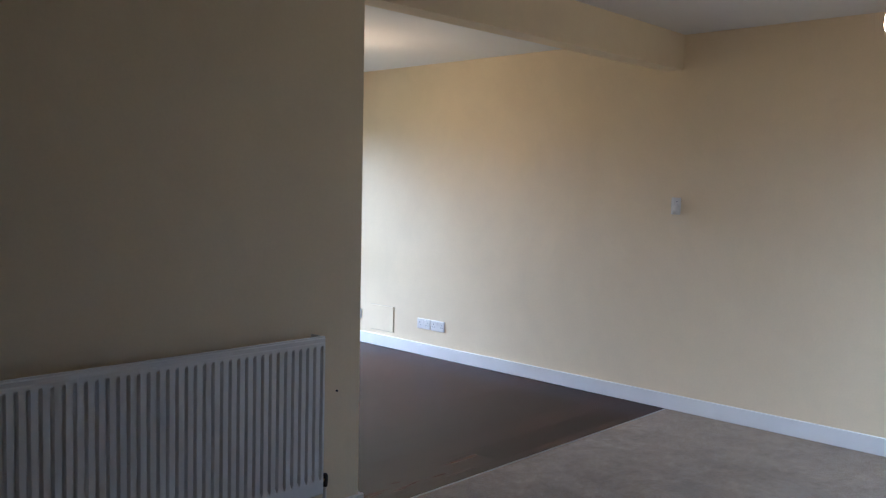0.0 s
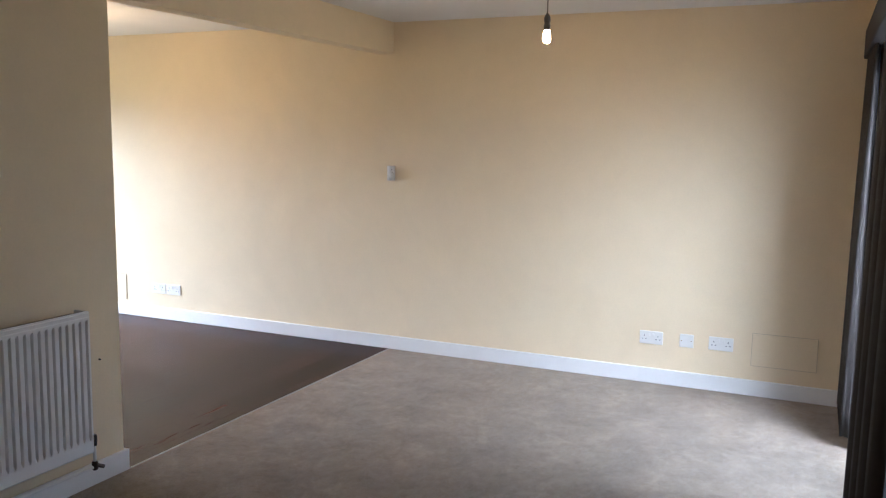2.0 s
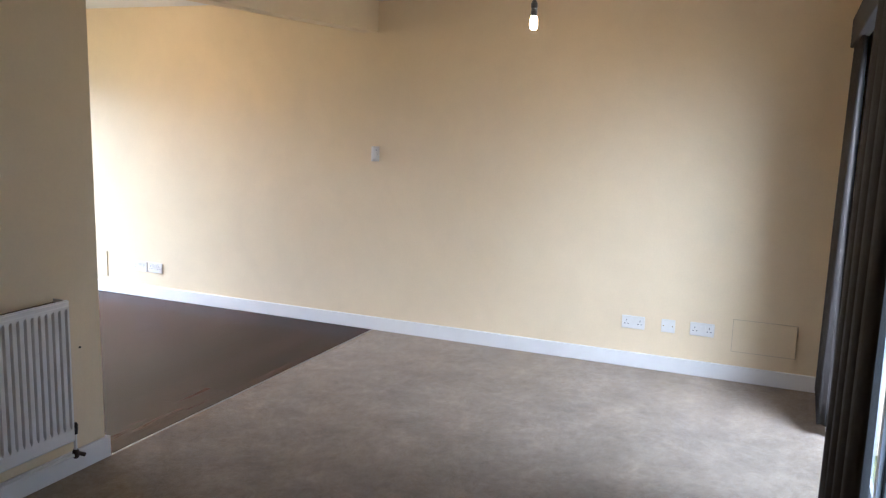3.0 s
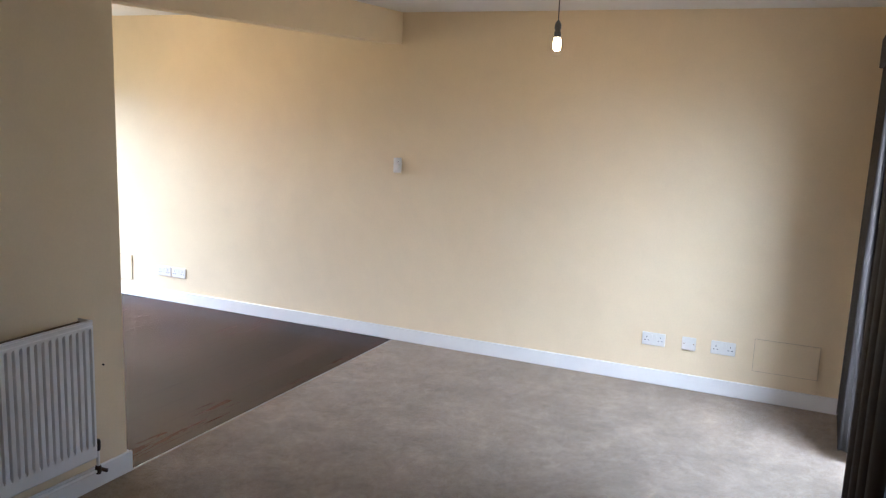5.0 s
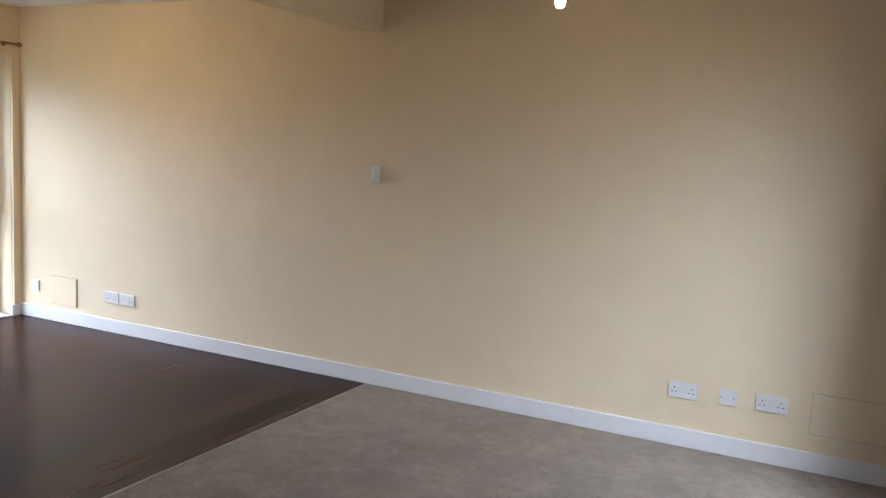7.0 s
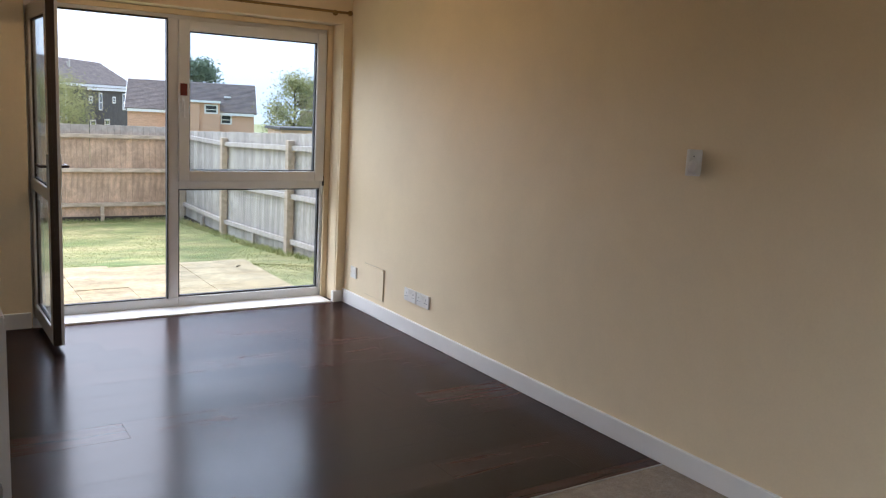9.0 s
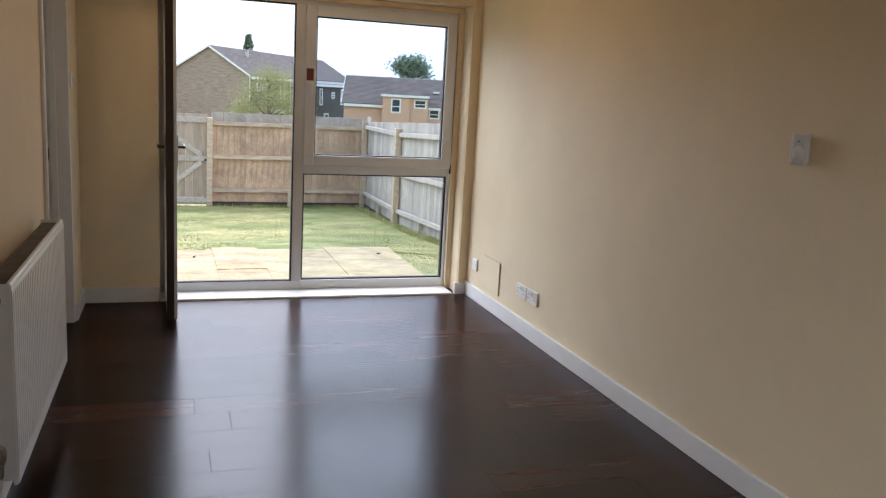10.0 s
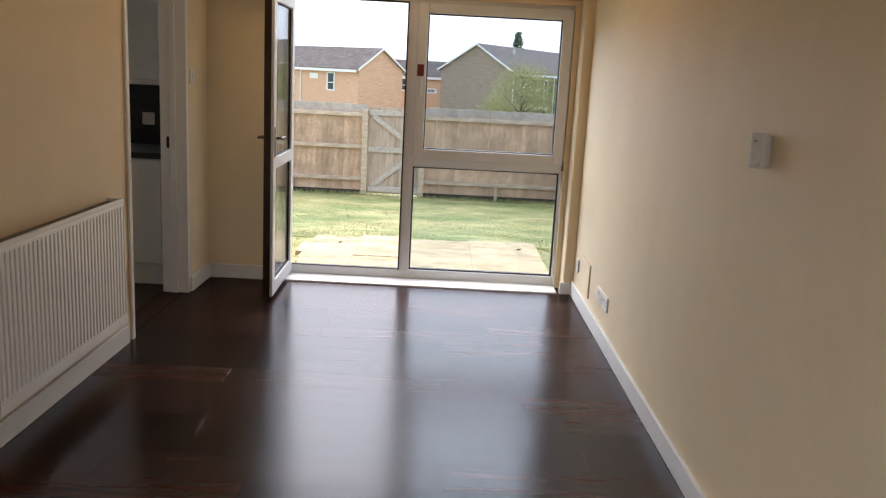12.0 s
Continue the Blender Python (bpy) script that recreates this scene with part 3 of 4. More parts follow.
# ---- lamps ----
def pendant(x, y, zb, label, glow):
    """Bare bulb hung from a ceiling rose; zb: middle of the bulb."""
    e = empty("pendant_lamp", label, "pendant lamp", (0, 0, 0), "bare pendant bulbs")
    bm = bmesh.new()
    lathe(bm, [(0.045, H - 0.004), (0.045, H - 0.012), (0.030, H - 0.028), (0.008, H - 0.034)][::-1], 24)
    part("ceiling_rose", bm, PLASTIC, e, smooth=False)
    part("flex", rod(bmesh.new(), (0, 0, H - 0.03), (0, 0, zb + 0.12), 0.003, 8), HOLDER, e, "thin grey flex")
    bm = bmesh.new()
    lathe(bm, [(0.014, zb + 0.042), (0.017, zb + 0.046), (0.017, zb + 0.068), (0.014, zb + 0.071), (0.014, zb + 0.082), (0.017, zb + 0.085), (0.016, zb + 0.104), (0.011, zb + 0.116), (0.005, zb + 0.125)], 20)
    part("lamp_holder", bm, HOLDER, e, "dark grey ribbed lamp holder")
    bm = bmesh.new()
    lathe(bm, [(0.005, zb - 0.022), (0.012, zb - 0.020), (0.017, zb - 0.013), (0.019, zb + 0.002), (0.018, zb + 0.020), (0.015, zb + 0.036), (0.012, zb + 0.046)], 24)
    part("bulb", bm, glow, e, "glowing warm white bulb", smooth=True)
    e.location = (x, y, 0)
    return e


pendant(-1.323, -1.543, 2.075, "bare glowing bulb on a cord in the living room", BULB)
pendant(-1.187, 1.889, 2.03, "bare glowing bulb on a cord in the dining area", BULB_STRONG)


# ---- glazing to the garden ----
def bars(name, specs, mat, parent, bevel=0.004, label=""):
    for s in specs:
        part(name, boxes(s, bevel=bevel), mat, parent, label)


def pane(x0, x1, y, z0, z1, parent):
    o = part("pane", boxes((x0, x1, y - 0.012, y + 0.012, z0, z1)), GLASS, parent, "clear double glazed pane")
    o.visible_shadow = False
    g = boxes((x0 - 0.004, x0 + 0.006, y - 0.017, y + 0.017, z0 - 0.004, z1 + 0.004), (x1 - 0.006, x1 + 0.004, y - 0.017, y + 0.017, z0 - 0.004, z1 + 0.004),
              (x0 + 0.006, x1 - 0.006, y - 0.017, y + 0.017, z0 - 0.004, z0 + 0.006), (x0 + 0.006, x1 - 0.006, y - 0.017, y + 0.017, z1 - 0.006, z1 + 0.004))
    part("gasket", g, GASKET, parent, "black rubber gasket")


win = empty("window_1", "white uPVC frame with a casement above a fixed pane", "window", kind="structure")
FY0, FY1 = 3.465, 3.535
MX0, MX1 = -1.255, -1.185
bars("window_frame", ((-2.135, -2.075, FY0, FY1, 0.0, 2.04), (-0.130, -0.066, FY0, FY1, 0.0, 2.04), (MX0, MX1, FY0, FY1, 0.07, 1.975),
                      (-2.075, -0.130, FY0, FY1, 1.975, 2.04), (MX1, -0.130, FY0, FY1, 0.0, 0.075), (MX1, -0.130, FY0, FY1, 0.838, 0.90)), UPVC, win)
part("threshold", boxes((-2.075, MX1, FY0, FY1, 0.0, 0.072), bevel=0.004), UPVC, win)
pane(-1.180, -0.136, 3.50, 0.08, 0.834, win)
sash = part("sash", boxes((-1.190, -1.118, 3.435, 3.500, 0.895, 1.975), (-0.190, -0.118, 3.435, 3.500, 0.895, 1.975),
                          (-1.118, -0.190, 3.435, 3.500, 0.895, 0.968), (-1.118, -0.190, 3.435, 3.500, 1.902, 1.975), bevel=0.005), UPVC, win)
pane(-1.116, -0.192, 3.468, 0.97, 1.90, win)
part("handle_plate", boxes((-1.168, -1.142, 3.425, 3.435, 1.36, 1.47), bevel=0.003), UPVC, win)
part("window_handle", boxes((-1.164, -1.147, 3.395, 3.412, 1.33, 1.455), (-1.164, -1.147, 3.41, 3.427, 1.435, 1.455), bevel=0.004), UPVC, win, "white cranked window handle")
part("lock_tag", boxes((-1.182, -1.135, 3.428, 3.4345, 1.475, 1.555), bevel=0.001), RED, win, "dark red square tag on the sash")
part("hinge", rod(bmesh.new(), (-0.112, 3.45, 0.86), (-0.112, 3.45, 0.93), 0.009), GASKET, win, "small dark hinge cap")
for z in (0.3, 0.75, 1.2, 1.75):
    part("keep", boxes((MX0 - 0.004, MX0 + 0.001, 3.49, 3.515, z - 0.03, z + 0.03)), GASKET, win, "black lock keep")
bars("door_seal", ((MX0 - 0.009, MX0 - 0.001, 3.455, 3.50, 0.072, 1.975), (-2.075, MX0 - 0.009, 3.455, 3.50, 1.965, 1.975), (-2.075, MX0 - 0.009, 3.47, 3.50, 0.072, 0.080)), GASKET, win, 0.001, "black door seal")
lining = empty("trim", "cream painted timber lining round the garden glazing", "trim", kind="structure")
bars("lining_board", ((GX0 - 0.0, GX0 + 0.006, YG + 0.004, FY0, 0.0, GH), (GX1 - 0.004, GX1 + 0.001, YG + 0.022, FY0, 0.0, GH), (GX0 + 0.006, GX1 - 0.004, YG + 0.004, FY0, GH - 0.006, GH + 0.001)), CREAM, lining, 0.001)
bars("cover_strip", ((GX1 - 0.045, GX1 - 0.004, FY0 - 0.028, FY0, 0.0, 2.035), (GX0 + 0.006, GX1 - 0.045, FY0 - 0.028, FY0, 2.0, 2.036)), CREAM, lining, 0.004)
structure("door_step", boxes((GX0 + 0.006, GX1 - 0.046, YG - 0.02, FY0, -0.012, 0.012), bevel=0.003), WHITE, "white sill board below the garden glazing", "sill")

door = empty("door_2", "white uPVC glazed garden door standing open", "door", kind="structure")
DW, DZ0, DZ1 = 0.76, 0.03, 1.965
ST = 0.085
part("stile", boxes((0, ST, -0.03, 0.03, DZ0, DZ1), bevel=0.004), UPVC, door)
part("stile", boxes((DW - ST, DW, -0.03, 0.03, DZ0, DZ1), bevel=0.004), UPVC, door)
for a, b in ((DZ0, DZ0 + 0.09), (0.85, 0.925), (DZ1 - 0.085, DZ1)):
    part("rail", boxes((ST, DW - ST, -0.03, 0.03, a, b), bevel=0.004), UPVC, door)
pane(ST + 0.002, DW - ST - 0.002, 0.0, DZ0 + 0.092, 0.848, door)
pane(ST + 0.002, DW - ST - 0.002, 0.0, 0.927, DZ1 - 0.087, door)
part("weather_seal", boxes((DW, DW + 0.006, -0.031, 0.012, DZ0, DZ1), bevel=0.001), BRONZE, door, "dark brown seal down the door edge")
part("lock_strip", boxes((DW + 0.006, DW + 0.008, -0.012, 0.004, 0.3, 1.7)), BRONZE, door)
for s in (-1, 1):
    part("handle_plate", boxes((DW - 0.058, DW - 0.028, *sorted((s * 0.030, s * 0.038)), 0.93, 1.12), bevel=0.003), STEEL, door)
    part("lever", rod(rod(bmesh.new(), (DW - 0.043, s * 0.036, 1.05), (DW - 0.043, s * 0.075, 1.05), 0.008), (DW - 0.036, s * 0.072, 1.05), (DW - 0.155, s * 0.072, 1.05), 0.008), BRONZE, door, "dark metal lever")
for z in (0.25, 1.0, 1.75):
    part("hinge", rod(bmesh.new(), (-0.006, -0.036, z - 0.05), (-0.006, -0.036, z + 0.05), 0.009), UPVC, door)
door.matrix_world = pose(-2.072, 3.462, 0, 0, 0, -89.2)

rail = empty("curtain_rail", "thin brass curtain pole above the garden glazing", "curtain rail")
part("pole", rod(bmesh.new(), (-2.30, 3.20, 2.11), (-0.075, 3.20, 2.11), 0.0095, 14), BRASS, rail)
for x in (-0.055, -2.32):
    bm = bmesh.new()
    bmesh.ops.create_uvsphere(bm, u_segments=16, v_segments=10, radius=0.019, matrix=Matrix.Translation((x, 3.20, 2.11)))
    part("finial", bm, BRASS, rail, smooth=True)
for x in (-0.14, -1.2, -2.25):
    part("bracket", rod(rod(bmesh.new(), (x, 3.27, 2.11), (x, 3.20, 2.11), 0.006), (x, 3.27, 2.11), (x, 3.262, 2.11), 0.02), BRASS, rail)

# ---- living room glazing and curtains ----
lw = empty("window_2", "wide white uPVC patio window of the living room", "window", kind="structure")
LY0, LY1 = YB - 0.17, YB - 0.10
lx = [LX0 + 0.01 + i * (LX1 - LX0 - 0.02) / 4 for i in range(5)]
bars("window_frame", [(x - 0.035 if i else x, x + 0.035 if i < 4 else x, LY0, LY1, 0.0, LH - 0.004) for i, x in enumerate(lx)], UPVC, lw)
for a, b in zip(lx, lx[1:]):
    bars("rail", ((a + 0.036, b - 0.036, LY0, LY1, 0.0, 0.08), (a + 0.036, b - 0.036, LY0, LY1, LH - 0.075, LH - 0.004)), UPVC, lw)
    pane(a + 0.04, b - 0.04, (LY0 + LY1) / 2, 0.085, LH - 0.08, lw)


def curtain(x0, x1, y, folds, depth, z0, z1, label, seed):
    """Gathered curtain: a folded sheet with thickness, fuller towards the hem."""
    rng = random.Random(seed)
    bm = bmesh.new()
    nx, nz = folds * 12, 14
    ph = [rng.uniform(-0.5, 0.5) for _ in range(folds + 1)]
    front = []
    for j in range(nz + 1):
        v = j / nz
        z = z0 + (z1 - z0) * v
        row = []
        for i in range(nx + 1):
            u = i / nx
            a = u * folds * 2 * math.pi + 0.5 * ph[min(int(u * folds), folds)] * (1 - v)
            d = depth * (0.45 + 0.55 * (1 - v) ** 0.6)
            pinch = 1 - 0.12 * math.sin(math.pi * v) * 0.6
            x = (x0 + x1) / 2 + (u - 0.5) * (x1 - x0) * pinch + 0.012 * math.sin(3 * a + v * 4)
            dz = 0.05 * max(0.0, abs(2 * u - 1) - 0.8) * 4 * (1 - v) ** 6
            row.append(bm.verts.new((x, y + d * math.sin(a), z + dz)))
        front.append(row)
    for a, b in zip(front, front[1:]):
        for i in range(nx):
            bm.faces.new((a[i], a[i + 1], b[i + 1], b[i]))
    e = empty("curtain", label, "curtain", group="living room curtains")
    o = part("cloth", bm, CURTAIN, e, smooth=True)
    sol = o.modifiers.new("thickness", "SOLIDIFY")
    sol.thickness = 0.004
    return e


curtain(-0.84, -0.05, -3.064, 8, 0.032, 0.05, 2.06, "dark grey-brown curtain gathered in the corner", 3)
curtain(-3.20, -1.88, -3.048, 4, 0.044, 0.03, 2.06, "dark brown curtain drawn part way along the window", 5)
pel = empty("curtain_track", "dark brown curtain heading board over the window", "curtain track")
part("board", boxes((LX0 - 0.1, -0.06, -3.085, -3.03, 2.06, 2.22), bevel=0.006), HEADING, pel)
part("fixing_strip", boxes((LX0 - 0.1, -0.06, YB, -3.085, 2.17, 2.21)), HEADING, pel)

# ---- garden ----
def ground_z(x, y):
    """Level by the house, falling gently to the fences and on into the distance."""
    dx = max(0.0, x + 0.05, -2.4 - x)
    dy = max(0.0, y - 5.36)
    d = math.hypot(dx, dy) if y > 3.4 else 0.0
    z = -0.10 - 0.55 * (1 - math.exp(-d / 2.6)) - 0.022 * dy
    if y > 13:
        z -= 0.035 * min(y - 13, 60)
    return z + 0.012 * noise.noise((x * 1.3, y * 1.3, 0))


xs = [-300, -150, -80, -50, -35, -25, -18, -13, -10] + [-8 + 0.25 * i for i in range(45)] + [4, 6, 9, 13, 18, 25, 35, 50, 80, 150, 300]
ys = [-300, -150, -60, -30, -15, -8, -4, 0, 3.4, 3.6] + [3.8 + 0.25 * i for i in range(40)] + [14.5, 17, 20, 25, 32, 40, 50, 65, 80, 120, 200, 400]
bm = bmesh.new()
g = [[bm.verts.new((x, yy, ground_z(x, yy))) for x in xs] for yy in ys]
for a, b in zip(g, g[1:]):
    for i in range(len(xs) - 1):
        bm.faces.new((a[i], a[i + 1], b[i + 1], b[i]))
structure("ground", bm, GRASS, "mown lawn with yellowed dry patches", "lawn", smooth=True)

# added slab, all but unseen: keeps green lawn bounce out of the living room
structure("pavement", boxes((-7.5, 2.5, -9.0, YB - 0.26, -0.4, -0.085)), BOUNCE_SLAB, "grey-brown slab added to cut green bounce light", "pavement")

rng = random.Random(11)
verts, faces = [], []
for _ in range(120000):
    x, yy = rng.uniform(-5.5, 1.46), 3.6 + 9.5 * rng.random() ** 1.3
    if -2.2 < x < -0.02 and yy < 5.40:
        continue
    if noise.noise((x * 0.8, yy * 0.8, 3.0)) < rng.uniform(-0.6, 0.1):
        continue
    z = ground_z(x, yy) - 0.004
    h = rng.uniform(0.007, 0.016) * (5.5 if yy > 12.8 or x > 1.25 else 1.0)
    a = rng.uniform(0, 6.28)
    w = rng.uniform(0.004, 0.008)
    lx_, ly_ = rng.uniform(-0.6, 0.6) * h, rng.uniform(-0.6, 0.6) * h
    n = len(verts)
    verts += [(x - w * math.cos(a), yy - w * math.sin(a), z), (x + w * math.cos(a), yy + w * math.sin(a), z), (x + lx_, yy + ly_, z + h)]
    faces.append((n, n + 1, n + 2))
me = bpy.data.meshes.new("grass")
me.from_pydata(verts, [], faces)
me.materials.append(BLADE)
tagged(new("grass", me), "short mown grass blades with dry tufts", "grass", kind="stuff")

patio = empty("patio", "pale sandstone paving slabs outside the garden door", "patio", kind="structure")
part("mortar_bed", boxes((-2.10, -0.07, 3.58, 5.32, -0.2, -0.068)), MORTAR, patio)
col = [-2.10, -1.70, -1.30, -0.68, -0.05]
for i, (a, b) in enumerate(zip(col, col[1:])):
    cuts = ([3.57, 3.86, 4.17, 4.55, 4.97, 5.33], [3.57, 4.48, 5.36], [3.57, 4.1, 4.7, 5.34], [3.57, 4.6, 5.37])[i]
    for c, d in zip(cuts, cuts[1:]):
        a2 = a - rng.uniform(0.0, 0.12) if i == 0 else a
        d2 = d + rng.uniform(-0.02, 0.03) if d > 5.3 else d
        bm = bmesh.new()
        box(bm, a2 + 0.0012, b - 0.0012, c + 0.0012, d2 - 0.0012, -0.11, -0.06 + rng.uniform(-0.003, 0.003))
        bmesh.ops.subdivide_edges(bm, edges=bm.edges[:], cuts=5, use_grid_fill=True)
        for v in bm.verts:                     # riven faces and chipped outer edges
            v.co.z += 0.006 * noise.noise((v.co.x * 3, v.co.y * 6, 1.0)) * (v.co.z > -0.07)
            if v.co.x < a2 + 0.01 and i == 0:
                v.co.x += 0.035 * noise.noise((0.0, v.co.y * 9, 2.0))
            if v.co.y > d2 - 0.01 and d > 5.3:
                v.co.y += 0.02 * noise.noise((v.co.x * 9, 0.0, 4.0))
        o = part("paving_slab", bm, STONE, patio)
for x, yy, a in ((-0.22, 5.02, 0.4), (-1.86, 4.95, 1.1)):
    bm = bmesh.new()
    rod(bm, (-0.022, 0, 0.004), (0.022, 0, 0.008), 0.008, 8, 0.003)
    leaf = tagged(link("dead_leaf", bm, BARK), "small curled dead brown leaf on the paving", "leaf", "leaves on the paving")
    leaf.matrix_world = pose(x, yy, -0.054, 0, 0, math.degrees(a))


# ---- fence ----
def board_mesh(h):
    bm = bmesh.new()
    box(bm, -0.056, 0.056, -0.008, 0.006, 0, h, bevel=0.002, seg=1)
    for v in bm.verts:
        if v.co.x > 0:
            v.co.y += 0.012
    return bm


def fence_run(name, x0, y0, x1, y1, posts, height, board_mat, label, skip=None, rail_mat=None):
    """Close-boarded fence; rails and posts on the garden side, which is local -y."""
    e = empty(name, label, "fence")
    d = Vector((x1 - x0, y1 - y0, 0))
    L = d.length
    d.normalize()
    ang = math.degrees(math.atan2(d.y, d.x))
    nrm = Vector((d.y, -d.x, 0))
    shared = None
    s = 0.05
    lean = random.Random(5)
    while s < L:
        if not (skip and skip[0] < s < skip[1]):
            px, py = x0 + d.x * s, y0 + d.y * s
            if shared is None:
                o = part("fence_board", board_mesh(height), board_mat, e)
                shared = o.data
            else:
                o = new("fence_board", shared)
                o.parent = e
            q = Vector((px, py, 0)) + nrm * (-0.02)
            o.matrix_basis = pose(q.x, q.y, base_at(px, py) + lean.uniform(-0.005, 0.005), 0, lean.uniform(-0.5, 0.5), ang)
        s += 0.10
    for a, b in zip(posts, posts[1:]):
        if skip and abs(a - skip[0]) < 0.3 and abs(b - skip[1]) < 0.3:
            continue
        pa, pb = Vector((x0, y0, 0)) + d * a, Vector((x0, y0, 0)) + d * b
        za, zb = base_at(pa.x, pa.y), base_at(pb.x, pb.y)
        for rz in (0.30, 0.90, height - 0.19):
            m = bmesh.new()
            ln = (pb - pa).length
            box(m, 0.04, ln - 0.04, -0.055, -0.012, -0.035, 0.035, bevel=0.006, seg=1)
            o = part("rail", m, rail_mat or RAIL, e)
            o.matrix_basis = Matrix.Translation(Vector((pa.x, pa.y, za + rz))) @ pose(0, 0, 0, 0, -math.degrees(math.atan2(zb - za, ln)), ang)
        mid = (pa + pb) / 2
        # added dark strip in place of the dark gap under the fence boards
        m = bmesh.new()
        box(m, 0.04, (pb - pa).length - 0.04, -0.03, -0.006, -0.08, 0.09, bevel=0.004, seg=1)
        o = part("gravel_board", m, GAP_STRIP, e, "dark strip standing in for the gap under the boards")
        o.matrix_basis = Matrix.Translation(Vector((pa.x, pa.y, za))) @ pose(0, 0, 0, 0, -math.degrees(math.atan2(zb - za, (pb - pa).length)), ang)
        o = part("centre_stump", boxes((-0.03, 0.03, -0.06, -0.012, -0.05, 0.27), bevel=0.004), rail_mat or RAIL, e)
        o.matrix_basis = pose(mid.x, mid.y, base_at(mid.x, mid.y), 0, 0, ang)
    for a in posts:
        pa = Vector((x0, y0, 0)) + d * a
        o = part("fence_post", boxes((-0.05, 0.05, -0.10, -0.008, -0.3, height - 0.09), bevel=0.006), RAIL, e)
        o.matrix_basis = pose(pa.x, pa.y, base_at(pa.x, pa.y), 0, 0, ang)
    return e


def base_at(x, y):
    if y > 12.9:
        return -0.80
    return -0.58 - 0.045 * (y - 6.0)


fence_run("back_fence", -7.9, 13.1, 1.5, 13.1, [0.2, 2.8, 5.49, 6.56, 9.4], 1.68, FENCE, "weathered brown close-boarded garden fence", (5.49, 6.56))
fence_run("side_fence", 1.5, 13.1, 1.5, 4.2, [0.08, 2.45, 5.17, 7.9], 1.72, FENCE_GREY, "silvery grey close-boarded side fence", rail_mat=RAIL_GREY)

gate = empty("garden_gate", "grey weathered ledged and braced garden gate", "gate")
for i in range(8):
    part("board", boxes((-2.358 + 0.1228 * i, -2.358 + 0.1228 * i + 0.120, 13.08, 13.10, -0.76, 0.84), bevel=0.003), GATE, gate)
for z in (0.74, 0.06, -0.68):
    part("ledge", boxes((-2.34, -1.39, 13.045, 13.079, z - 0.05, z + 0.05), bevel=0.004), RAIL_GREY, gate)
for za, zb in ((0.68, 0.12), (-0.62, 0.0)):
    bm = bmesh.new()
    a, b = Vector((-2.26, 13.06, za)), Vector((-1.48, 13.06, zb))
    m = (b - a)
    box(bm, 0, m.length, -0.016, 0.016, -0.045, 0.045, bevel=0.003)
    o = part("brace", bm, RAIL_GREY, gate)
    o.matrix_basis = Matrix.Translation(a) @ pose(0, 0, 0, 0, -math.degrees(math.atan2(m.z, m.x)), 0)
part("latch", boxes((-1.42, -1.34, 13.03, 13.045, 0.02, 0.06)), GASKET, gate, "black iron latch")


# ---- houses beyond ----
def far(x, y, z, k):
    """Moves a place seen at about 60 m out along its line from the rooms."""
    return Vector((-1.9 + (x + 1.9) * k, -2.4 + (y + 2.4) * k, 1.49 + (z - 1.49) * k))


